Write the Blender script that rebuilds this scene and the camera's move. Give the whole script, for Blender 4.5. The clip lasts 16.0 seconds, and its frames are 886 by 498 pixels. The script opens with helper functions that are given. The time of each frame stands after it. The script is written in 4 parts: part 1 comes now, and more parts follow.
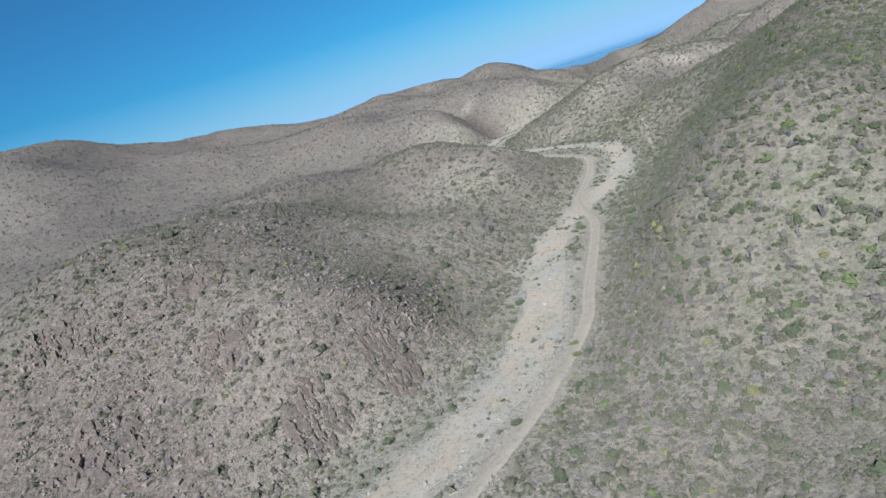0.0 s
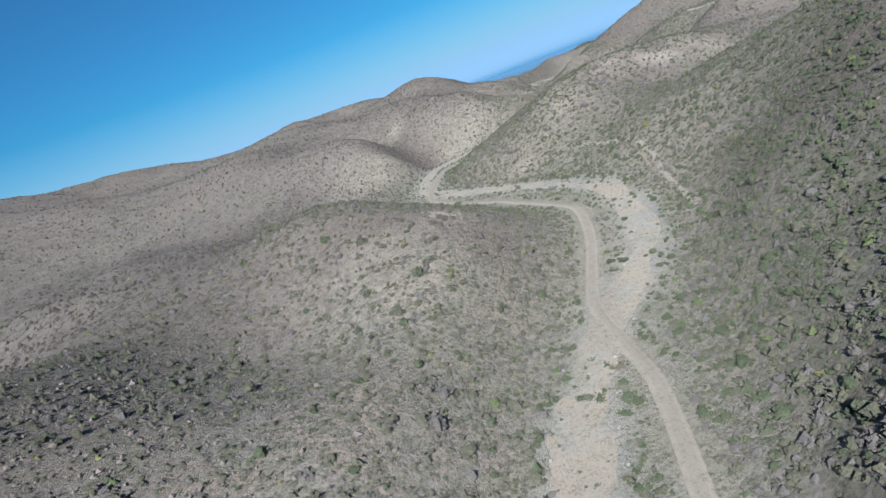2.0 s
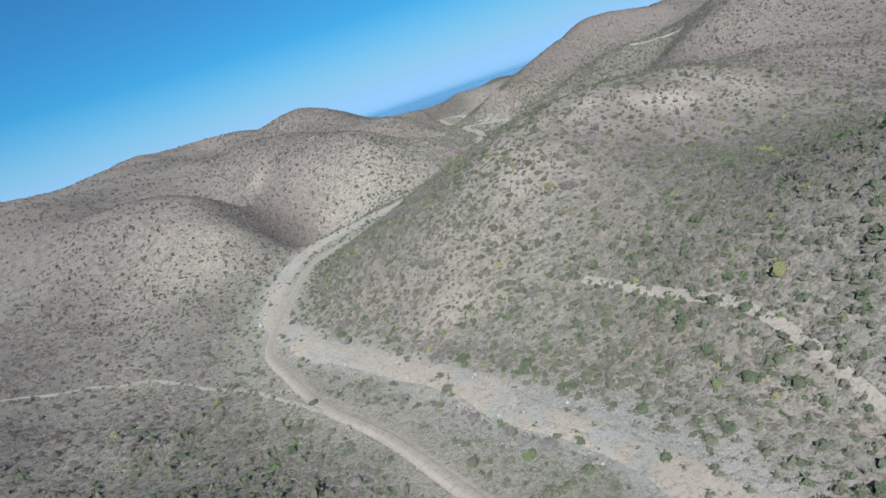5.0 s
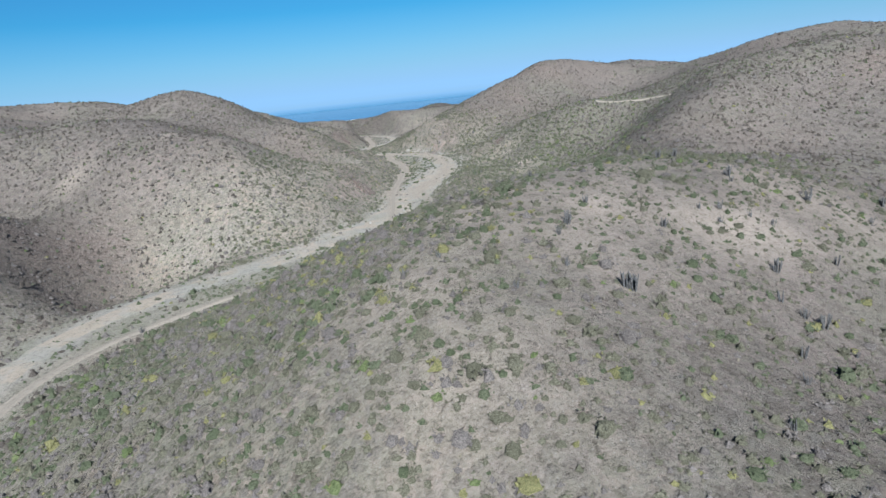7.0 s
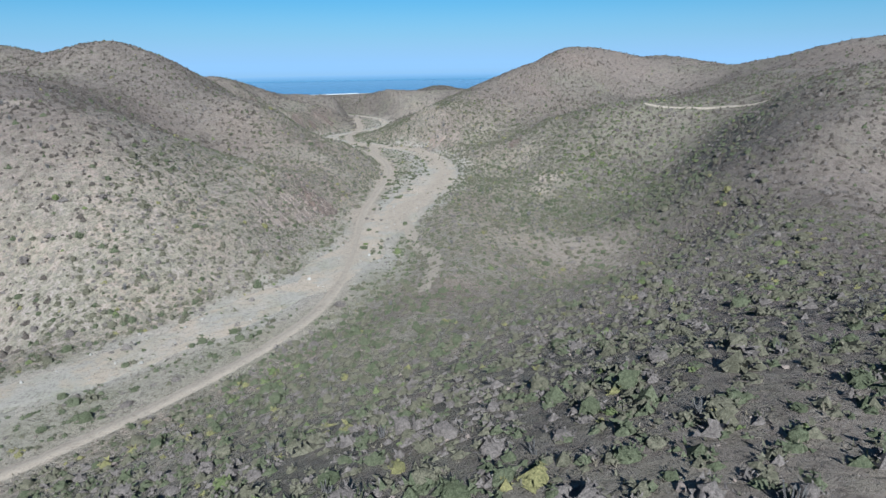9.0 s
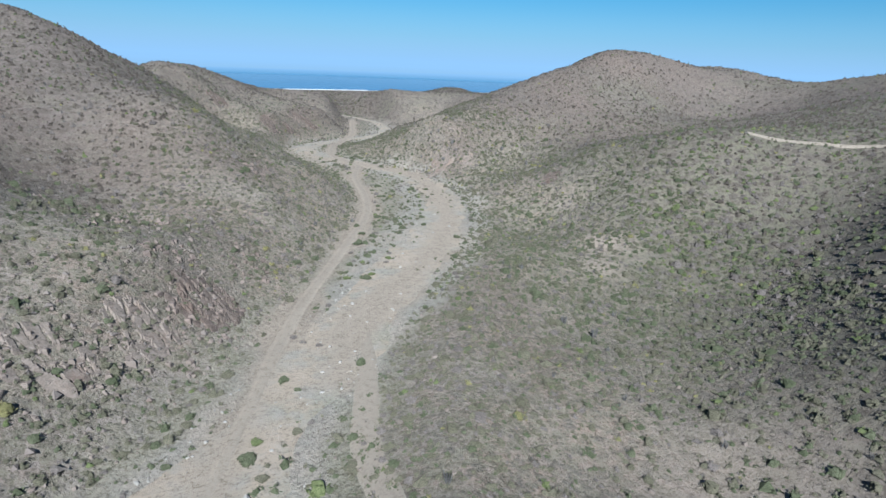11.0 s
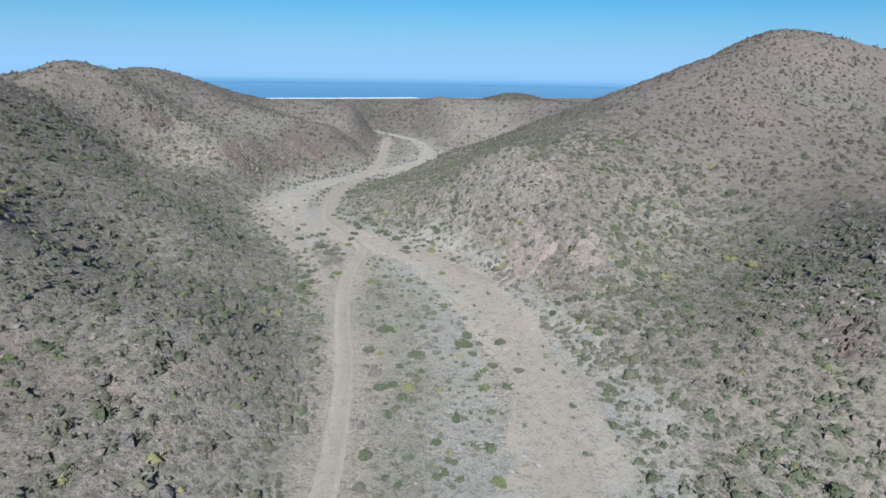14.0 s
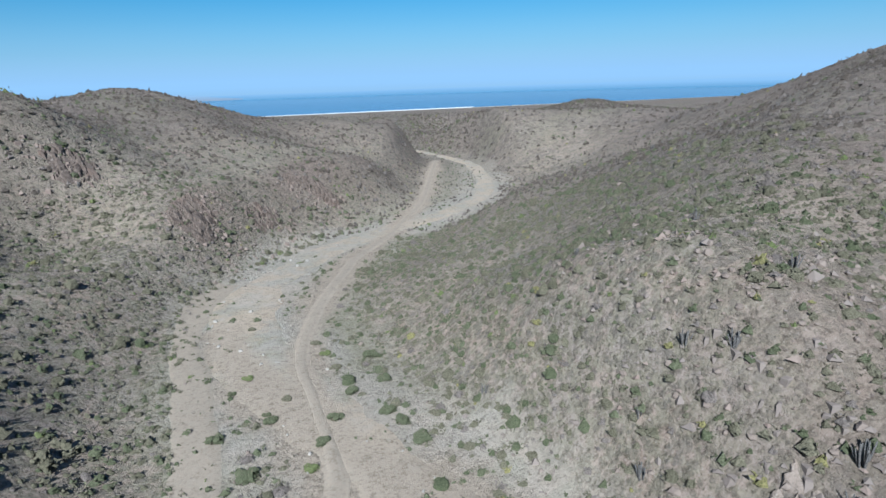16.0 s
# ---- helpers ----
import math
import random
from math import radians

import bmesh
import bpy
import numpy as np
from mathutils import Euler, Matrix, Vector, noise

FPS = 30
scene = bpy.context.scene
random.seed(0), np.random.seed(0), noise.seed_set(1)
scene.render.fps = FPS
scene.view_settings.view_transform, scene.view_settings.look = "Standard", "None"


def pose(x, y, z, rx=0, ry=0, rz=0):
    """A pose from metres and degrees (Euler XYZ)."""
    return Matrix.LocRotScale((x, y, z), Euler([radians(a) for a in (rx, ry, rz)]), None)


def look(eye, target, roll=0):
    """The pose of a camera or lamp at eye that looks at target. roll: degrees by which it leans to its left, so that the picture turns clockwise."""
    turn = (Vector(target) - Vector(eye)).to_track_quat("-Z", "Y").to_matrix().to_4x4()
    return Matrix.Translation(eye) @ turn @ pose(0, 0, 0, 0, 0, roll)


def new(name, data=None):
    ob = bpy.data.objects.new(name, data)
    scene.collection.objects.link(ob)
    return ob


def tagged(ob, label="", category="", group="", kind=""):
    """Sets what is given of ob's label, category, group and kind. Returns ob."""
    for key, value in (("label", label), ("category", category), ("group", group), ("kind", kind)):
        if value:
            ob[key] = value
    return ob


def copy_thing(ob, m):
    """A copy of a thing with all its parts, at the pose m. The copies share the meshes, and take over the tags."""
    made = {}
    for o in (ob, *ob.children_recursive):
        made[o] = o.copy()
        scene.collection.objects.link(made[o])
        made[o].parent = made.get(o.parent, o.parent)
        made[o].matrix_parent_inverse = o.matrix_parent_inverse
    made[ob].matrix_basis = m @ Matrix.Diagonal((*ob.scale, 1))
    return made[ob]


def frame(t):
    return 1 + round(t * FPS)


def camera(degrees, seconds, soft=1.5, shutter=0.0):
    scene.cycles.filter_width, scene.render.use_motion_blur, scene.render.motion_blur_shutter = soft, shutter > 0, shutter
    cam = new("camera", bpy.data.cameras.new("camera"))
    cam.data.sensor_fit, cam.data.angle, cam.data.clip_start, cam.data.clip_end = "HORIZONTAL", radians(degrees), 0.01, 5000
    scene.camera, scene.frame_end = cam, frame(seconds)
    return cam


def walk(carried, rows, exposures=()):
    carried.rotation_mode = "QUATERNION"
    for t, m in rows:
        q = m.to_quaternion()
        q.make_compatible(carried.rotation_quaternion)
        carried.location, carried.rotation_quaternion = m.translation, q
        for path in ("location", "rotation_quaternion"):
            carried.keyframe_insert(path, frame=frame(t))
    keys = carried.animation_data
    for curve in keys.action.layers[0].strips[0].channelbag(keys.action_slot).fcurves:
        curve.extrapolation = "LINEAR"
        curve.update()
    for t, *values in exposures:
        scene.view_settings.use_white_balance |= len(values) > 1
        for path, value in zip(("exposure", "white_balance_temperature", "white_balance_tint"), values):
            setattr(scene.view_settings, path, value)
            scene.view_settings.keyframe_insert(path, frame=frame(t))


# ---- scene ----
cam = camera(73.44, 16.0)
PATH = [
    (0, -0.47, 0.38, 91.50, 74.71, 17.60, -5.39),
    (0.5, 2.35, 19.64, 91.42, 75.15, 18.67, -5.38),
    (1, 5.52, 38.92, 91.19, 74.72, 17.76, -6.87),
    (1.5, 9.18, 57.92, 90.88, 74.06, 18.31, -10.28),
    (2, 13.11, 76.02, 90.72, 74.01, 20.85, -12.38),
    (2.5, 17.12, 93.60, 90.50, 74.44, 22.42, -12.45),
    (3, 21.72, 110.71, 90.15, 74.53, 19.62, -12.70),
    (3.5, 26.87, 127.69, 89.77, 74.34, 17.69, -15.03),
    (4, 32.33, 144.28, 89.56, 74.05, 16.95, -17.61),
    (4.2, 34.60, 150.84, 89.48, 73.85, 17.13, -18.43),
    (6.3, 66.07, 219.66, 90.62, 74.15, 15.31, -26.92),
    (6.5, 69.59, 226.34, 90.40, 74.17, 13.56, -26.96),
    (7, 78.49, 242.99, 89.80, 74.23, 5.77, -27.23),
    (7.5, 87.06, 259.22, 89.50, 73.67, 3.18, -27.89),
    (8, 95.07, 275.04, 89.26, 73.25, 0.69, -27.57),
    (8.2, 98.27, 281.31, 89.17, 73.12, 0.53, -27.32),
    (10.3, 134.39, 349.96, 88.67, 71.46, 0.73, -25.11),
    (10.5, 137.78, 356.87, 88.27, 71.59, -0.41, -25.17),
    (11, 146.12, 374.17, 87.18, 72.57, -2.21, -25.27),
    (11.5, 153.90, 391.36, 86.38, 72.83, -4.13, -24.65),
    (12, 161.36, 408.57, 85.81, 72.99, -3.64, -22.71),
    (12.5, 168.35, 425.52, 85.27, 72.58, -3.37, -20.52),
    (13, 175.00, 442.30, 84.52, 72.38, -4.27, -19.80),
    (13.5, 181.40, 458.96, 83.74, 72.96, -2.84, -20.21),
    (14, 187.60, 475.49, 82.96, 73.00, -0.93, -20.41),
    (14.5, 193.33, 491.89, 82.18, 73.88, 1.08, -20.00),
    (15, 198.68, 507.83, 81.61, 74.06, 0.36, -18.43),
    (15.5, 204.05, 523.59, 81.48, 73.94, 0.51, -16.57),
    (16, 209.39, 538.95, 81.54, 73.81, 1.68, -15.22),
]
walk(cam, [(t, pose(x, y, z, rx, ry, rz)) for t, x, y, z, rx, ry, rz in PATH], [(0, 1.02, 5480, 6), (16, 1.02, 5480, 6)])

# ---- daylight: one low-angle sun behind the flight, clear sky over the sea ----
SUN = Vector((-0.295, -0.755, 0.585)).normalized()
world = bpy.data.worlds.new("sky")
scene.world = world
world.use_nodes = True
wn = world.node_tree.nodes
sky = wn.new("ShaderNodeTexSky")
sky.sky_type = "NISHITA"
sky.sun_disc = False
sky.sun_elevation = math.asin(SUN.z)
sky.sun_rotation = math.atan2(SUN.x, SUN.y)
sky.altitude = 100
sky.air_density, sky.dust_density, sky.ozone_density = 1.0, 0.4, 6.0
tint = wn.new("ShaderNodeMix")
tint.data_type, tint.blend_type = "RGBA", "MULTIPLY"
tint.inputs[0].default_value = 1.0
up = wn.new("ShaderNodeSeparateXYZ")
world.node_tree.links.new(wn.new("ShaderNodeTexCoord").outputs["Generated"], up.inputs[0])
air = wn.new("ShaderNodeValToRGB")
for spot, at, colour in zip((air.color_ramp.elements[0], air.color_ramp.elements[1], air.color_ramp.elements.new(0.12)), (0.0, 0.42, 0.12), ((0.70, 0.92, 1.03, 1), (0.17, 0.95, 1.14, 1), (0.42, 0.94, 1.06, 1))):
    spot.color = colour
air.color_ramp.elements[0].position = 0.0
world.node_tree.links.new(up.outputs[2], air.inputs[0])
world.node_tree.links.new(air.outputs[0], tint.inputs[7])
world.node_tree.links.new(sky.outputs[0], tint.inputs[6])
world.node_tree.links.new(tint.outputs[2], wn["Background"].inputs[0])
wn["Background"].inputs[1].default_value = 0.039

sun = new("sun", bpy.data.lights.new("sun", "SUN"))
sun.data.energy, sun.data.angle, sun.data.color = 5.2, radians(0.53), (1.0, 0.96, 0.90)
sun.matrix_world = look((0, 0, 300), Vector((0, 0, 300)) - SUN)


# ---- materials ----
class Mat:
    """A node material, with short ways to add nodes."""

    def __init__(self, name, rough=0.9, spec=0.2):
        self.m = bpy.data.materials.new(name)
        self.m.use_nodes = True
        self.t = self.m.node_tree
        self.b = self.t.nodes["Principled BSDF"]
        self.b.inputs["Roughness"].default_value = rough
        self.b.inputs["Specular IOR Level"].default_value = spec
        self.pos = self.t.nodes.new("ShaderNodeNewGeometry").outputs["Position"]

    def link(self, a, b):
        self.t.links.new(a, b)

    def noise(self, scale, detail=4.0, rough=0.55, kind="Fac"):
        n = self.t.nodes.new("ShaderNodeTexNoise")
        n.inputs["Scale"].default_value, n.inputs["Detail"].default_value, n.inputs["Roughness"].default_value = scale, detail, rough
        self.link(self.pos, n.inputs["Vector"])
        return n.outputs[kind]

    def cells(self, scale, feature="F1", out="Distance", rand=1.0):
        n = self.t.nodes.new("ShaderNodeTexVoronoi")
        n.feature = feature
        n.inputs["Scale"].default_value, n.inputs["Randomness"].default_value = scale, rand
        self.link(self.pos, n.inputs["Vector"])
        return n.outputs[out]

    def ramp(self, fac, *stops):
        n = self.t.nodes.new("ShaderNodeValToRGB")
        e = n.color_ramp.elements
        while len(e) < len(stops):
            e.new(0.5)
        for k, (at, col) in zip(e, stops):
            k.position = at
            k.color = (col, col, col, 1) if isinstance(col, (int, float)) else (*col, 1)
        self.link(fac, n.inputs[0])
        return n.outputs[0]

    def mix(self, fac, a, b, how="MIX"):
        n = self.t.nodes.new("ShaderNodeMix")
        n.data_type, n.blend_type = "RGBA", how
        for value, slot in ((fac, n.inputs[0]), (a, n.inputs[6]), (b, n.inputs[7])):
            if isinstance(value, (int, float)):
                slot.default_value = value
            elif isinstance(value, tuple):
                slot.default_value = (*value, 1)
            else:
                self.link(value, slot)
        return n.outputs[2]

    def math(self, how, a, b):
        n = self.t.nodes.new("ShaderNodeMath")
        n.operation = how
        for value, slot in ((a, n.inputs[0]), (b, n.inputs[1])):
            if isinstance(value, (int, float)):
                slot.default_value = value
            else:
                self.link(value, slot)
        return n.outputs[0]

    def attr(self, name):
        n = self.t.nodes.new("ShaderNodeAttribute")
        n.attribute_name = name
        return n.outputs["Fac"]

    def island(self):
        return self.t.nodes.new("ShaderNodeNewGeometry").outputs["Random Per Island"]

    def random(self):
        return self.t.nodes.new("ShaderNodeObjectInfo").outputs["Random"]

    def bump(self, height, strength=0.5, distance=0.1):
        n = self.t.nodes.new("ShaderNodeBump")
        n.inputs["Strength"].default_value, n.inputs["Distance"].default_value = strength, distance
        self.link(height, n.inputs["Height"])
        self.link(n.outputs[0], self.b.inputs["Normal"])

    def bump_on(self, height, strength=1.0, distance=0.15):
        n = self.t.nodes.new("ShaderNodeBump")
        n.inputs["Strength"].default_value, n.inputs["Distance"].default_value = strength, distance
        self.link(height, n.inputs["Height"])
        self.rough_normal = n.outputs[0]

    def colour(self, c):
        if isinstance(c, tuple):
            self.b.inputs["Base Color"].default_value = (*c, 1)
        else:
            self.link(c, self.b.inputs["Base Color"])
        return self.m


def speckle(m, c, k=0.55):
    """Pebbles, twigs and litter: light and dark grains over a colour."""
    grain = m.math("ADD", m.math("MULTIPLY", m.noise(3.2, 5, 0.75), 0.55), m.math("MULTIPLY", m.noise(1.1, 5, 0.75), 0.45))
    c = m.mix(k, c, m.ramp(grain, (0.36, (0.30, 0.28, 0.25)), (0.50, (0.95, 0.94, 0.92)), (0.64, (1.0, 1.0, 1.0))), "MULTIPLY")
    return m.mix(m.ramp(m.noise(4.5, 4, 0.8), (0.57, 0.0), (0.67, 0.5)), c, (0.33, 0.295, 0.255))


def gravel_colour(m):
    """Pale stones of every size, grey with sandy drifts."""
    a = m.mix(m.noise(0.5, 6, 0.65), (0.222, 0.202, 0.17), (0.318, 0.288, 0.242))
    a = m.mix(m.ramp(m.noise(0.07, 5, 0.6), (0.46, 0.0), (0.58, 0.9)), a, (0.355, 0.295, 0.235))
    a = m.mix(m.ramp(m.noise(0.35, 6, 0.7), (0.50, 0.0), (0.62, 0.7)), a, (0.235, 0.225, 0.165))
    return m.mix(0.45, a, m.mix(m.noise(5.0, 7, 0.9), (0.09, 0.084, 0.072), (0.53, 0.485, 0.42)))


def flat_colour(m):
    """Stony floor of the valley, with short herbs and litter."""
    a = m.mix(m.noise(1.4, 7, 0.75), (0.165, 0.155, 0.12), (0.365, 0.325, 0.26))
    a = m.mix(m.ramp(m.noise(0.16, 5, 0.65), (0.44, 0.0), (0.6, 0.8)), a, m.mix(m.noise(2.2, 5, 0.8), (0.135, 0.135, 0.09), (0.28, 0.26, 0.185)))
    return a


def low_scrub(m, scale, lo, hi):
    """Where cushions of low growth stand: ragged cells of many sizes (1 inside, 0 between)."""
    v = m.math("ADD", m.cells(scale), m.math("MULTIPLY", m.noise(4.2 * scale, 4, 0.75), 0.8))
    v = m.math("SUBTRACT", v, m.math("MULTIPLY", m.cells(scale, out="Color"), 0.9))
    v = m.math("SUBTRACT", v, m.math("MULTIPLY", m.noise(0.05, 4, 0.6), 0.5))
    return m.ramp(m.math("ADD", v, 0.6), (lo, 1.0), (hi, 0.0))


def scrub_colour(m, scale):
    """Olive, grey and straw cushions, each with its own tone."""
    c = m.mix(m.cells(scale, out="Color"), (0.082, 0.075, 0.053), (0.19, 0.167, 0.13))
    c = m.mix(m.ramp(m.noise(0.3, 3), (0.45, 0.0), (0.6, 0.8)), c, m.mix(m.noise(2.0, 4, 0.8), (0.12, 0.106, 0.093), (0.225, 0.197, 0.175)))
    return m.mix(m.ramp(m.noise(9.0, 4, 0.85), (0.44, 0.0), (0.62, 0.6)), c, (0.075, 0.072, 0.052))


def sand_colour(m):
    """Pinkish dry sand, with finer and coarser drifts."""
    a = m.mix(m.noise(0.4, 6, 0.7), (0.262, 0.217, 0.17), (0.338, 0.283, 0.224))
    return m.mix(m.ramp(m.noise(3.0, 6, 0.8), (0.5, 0.0), (0.66, 0.6)), a, (0.25, 0.222, 0.18))


def ground_material():
    m = Mat("desert_ground", 0.95, 0.1)
    soil = m.mix(m.noise(0.035, 5), (0.25, 0.194, 0.156), (0.345, 0.275, 0.222))
    soil = m.mix(m.ramp(m.noise(0.012, 4), (0.52, 0.0), (0.74, 0.8)), soil, (0.305, 0.225, 0.178))
    stony = m.mix(m.noise(1.1, 6, 0.75), (0.13, 0.11, 0.096), (0.38, 0.33, 0.285))
    soil = m.mix(m.ramp(m.noise(0.09, 5, 0.65), (0.40, 0.0), (0.60, 0.9)), soil, stony)
    litter = m.mix(m.noise(1.6, 5, 0.75), (0.14, 0.132, 0.095), (0.28, 0.25, 0.19))
    soil = m.mix(m.ramp(m.noise(0.75, 6, 0.72), (0.42, 0.0), (0.56, 0.9)), soil, litter)
    cover = m.mix(m.noise(0.6, 6, 0.75), (0.112, 0.091, 0.08), (0.20, 0.167, 0.147))
    cover = m.mix(m.ramp(m.noise(0.018, 4), (0.4, 0.0), (0.65, 0.7)), cover, m.mix(m.noise(0.9, 5, 0.75), (0.112, 0.086, 0.076), (0.205, 0.16, 0.141)))
    cover = m.mix(m.ramp(m.noise(0.022, 6, 0.65), (0.42, 0.0), (0.58, 0.75)), cover, m.mix(m.noise(0.5, 5, 0.8), (0.088, 0.07, 0.064), (0.16, 0.13, 0.118)))
    cover = m.mix(m.ramp(m.noise(0.03, 5, 0.65), (0.52, 0.0), (0.64, 0.6)), cover, m.mix(m.noise(0.7, 5, 0.8), (0.10, 0.098, 0.068), (0.18, 0.168, 0.122)))
    soil = m.mix(m.math("MULTIPLY", m.attr("remote"), 0.9), soil, cover)
    herb = m.mix(m.noise(1.3, 6, 0.75), (0.10, 0.103, 0.063), (0.205, 0.195, 0.132))
    soil = m.mix(m.math("MULTIPLY", m.attr("herb"), m.ramp(m.noise(0.4, 6, 0.7), (0.40, 0.25), (0.56, 0.95))), soil, herb)
    near, tiny, far = low_scrub(m, 0.95, 0.50, 0.72), low_scrub(m, 2.1, 0.52, 0.70), low_scrub(m, 0.46, 0.56, 0.78)
    soil = m.mix(m.math("MULTIPLY", tiny, 0.7), soil, scrub_colour(m, 2.1))
    soil = m.mix(m.math("MULTIPLY", near, 0.65), soil, scrub_colour(m, 0.95))
    soil = m.mix(m.math("MULTIPLY", m.math("MULTIPLY", far, m.attr("remote")), 0.85), soil, m.mix(m.cells(0.46, out="Color"), (0.062, 0.052, 0.044), (0.125, 0.107, 0.09)))
    rock = m.mix(m.cells(1.5, out="Color"), (0.092, 0.071, 0.059), (0.215, 0.174, 0.149))
    rock = m.mix(m.ramp(m.cells(1.5, "DISTANCE_TO_EDGE"), (0.0, 0.75), (0.10, 0.0)), rock, (0.075, 0.058, 0.048))
    rock = m.mix(m.ramp(m.noise(1.6, 7, 0.8), (0.44, 0.0), (0.6, 0.8)), rock, m.mix(m.noise(3.0, 5, 0.8), (0.10, 0.076, 0.062), (0.27, 0.215, 0.18)))
    rock = m.mix(m.math("MULTIPLY", near, 0.35), rock, scrub_colour(m, 0.95))
    soil = m.mix(m.attr("rocky"), soil, rock)
    soil = m.mix(m.math("MULTIPLY", m.attr("flat"), 0.85), soil, m.mix(m.math("MULTIPLY", tiny, 0.45), flat_colour(m), scrub_colour(m, 2.1)))
    soil = m.mix(m.attr("gravel"), soil, gravel_colour(m))
    soil = m.mix(m.attr("sand"), soil, sand_colour(m))
    soil = m.mix(m.attr("bare"), soil, m.mix(m.noise(1.2, 6, 0.7), (0.30, 0.242, 0.193), (0.425, 0.355, 0.29)))
    lumps = m.math("ADD", m.noise(2.6, 8, 0.8), m.math("MULTIPLY", m.math("ADD", near, m.math("MULTIPLY", tiny, 0.5)), 0.35))
    m.bump(lumps, 0.8, 0.3)
    return m.colour(speckle(m, soil, 0.8))


def ragged(m):
    """From the middle of a strip (1) to its broken edge (0)."""
    return m.ramp(m.math("ADD", m.attr("inner"), m.math("MULTIPLY", m.noise(0.55, 6, 0.75), 0.9)), (0.55, 0.0), (0.95, 1.0))


def gravel_material():
    m = Mat("wash_gravel", 0.95, 0.1)
    a = m.mix(ragged(m), flat_colour(m), gravel_colour(m))
    a = m.mix(m.ramp(m.noise(0.22, 6, 0.7), (0.48, 0.0), (0.56, 0.85)), a, flat_colour(m))
    a = m.mix(m.ramp(m.noise(0.11, 5, 0.7), (0.44, 0.0), (0.54, 0.8)), a, (0.35, 0.285, 0.22))
    a = m.mix(m.attr("sand"), a, sand_colour(m))
    m.bump(m.noise(5.0, 7, 0.9), 0.7, 0.15)
    return m.colour(speckle(m, a, 0.8))


def road_material():
    m = Mat("road_dirt", 0.95, 0.1)
    worn = m.math("MULTIPLY", m.attr("rut"), m.ramp(m.noise(0.3, 5, 0.7), (0.36, 0.15), (0.6, 0.8)))
    a = m.mix(m.math("MULTIPLY", worn, 0.8), m.mix(ragged(m), m.mix(0.5, flat_colour(m), sand_colour(m)), (0.262, 0.22, 0.174)), (0.335, 0.277, 0.218))
    a = m.mix(m.ramp(m.noise(2.2, 7, 0.8), (0.48, 0.0), (0.66, 0.7)), a, (0.235, 0.21, 0.168))
    m.bump(m.noise(5.0, 7, 0.75), 0.6, 0.1)
    return m.colour(speckle(m, a, 0.55))


def path_material():
    m = Mat("path_dirt", 0.95, 0.1)
    a = m.mix(ragged(m), flat_colour(m), m.mix(m.noise(0.8, 6, 0.75), (0.21, 0.178, 0.142), (0.31, 0.265, 0.213)))
    m.bump(m.noise(5.0, 7, 0.75), 0.6, 0.1)
    return m.colour(speckle(m, a, 0.75))


def leaf_material(name, dark, light, odd, rough=0.9, lift=0.55, thin=0.45):
    """Foliage; one facet stands for many leaves, which face mostly upward."""
    m = Mat(name, rough, 0.1)
    c = m.mix(m.noise(0.35, 3), dark, light)
    c = m.mix(m.math("MULTIPLY", m.island(), 0.7), c, odd)
    c = m.mix(m.ramp(m.noise(7.0, 5, 0.85), (0.42, 0.0), (0.58, 0.9)), c, tuple(0.62 * k for k in dark))
    c = m.mix(m.ramp(m.noise(16.0, 3, 0.8), (0.54, 0.0), (0.64, 0.6)), c, tuple(1.25 * k for k in odd))
    m.bump_on(m.noise(8.0, 4, 0.8))
    a, s, n = (m.t.nodes.new("ShaderNodeVectorMath") for _ in range(3))
    s.operation, n.operation = "SCALE", "NORMALIZE"
    m.link(m.rough_normal, s.inputs[0])
    s.inputs["Scale"].default_value = 1 - lift
    m.link(s.outputs[0], a.inputs[0])
    a.inputs[1].default_value = (0, 0, lift)
    m.link(a.outputs[0], n.inputs[0])
    m.link(n.outputs[0], m.b.inputs["Normal"])
    # thin leaves: sunlight from above also reaches the far side of a facet
    through_leaf, both, under = m.t.nodes.new("ShaderNodeBsdfTranslucent"), m.t.nodes.new("ShaderNodeMixShader"), m.t.nodes.new("ShaderNodeVectorMath")
    under.operation = "SCALE"
    under.inputs["Scale"].default_value = -1.0
    m.link(n.outputs[0], under.inputs[0])
    m.link(under.outputs[0], through_leaf.inputs["Normal"])
    m.link(c, through_leaf.inputs[0])
    both.inputs[0].default_value = thin
    m.link(m.b.outputs[0], both.inputs[1])
    m.link(through_leaf.outputs[0], both.inputs[2])
    m.link(both.outputs[0], m.t.nodes["Material Output"].inputs[0])
    return m.colour(c)


def rock_material(name="rock", warm=1.0):
    m = Mat(name, 0.9, 0.2)
    c = m.mix(m.noise(1.8, 7, 0.75), (0.085, 0.066 / warm, 0.055 / warm), (0.22, 0.178 / warm, 0.15 / warm))
    c = m.mix(m.math("MULTIPLY", m.island(), 0.35), c, (0.24, 0.20, 0.17))
    m.bump(m.noise(5.0, 6, 0.7), 0.7, 0.1)
    return m.colour(c)


def stone_material():
    m = Mat("wash_stone", 0.9, 0.2)
    c = m.mix(m.noise(2.5, 6, 0.75), (0.16, 0.148, 0.13), (0.29, 0.268, 0.236))
    return m.colour(m.mix(m.math("MULTIPLY", m.island(), 0.6), c, (0.28, 0.258, 0.228)))


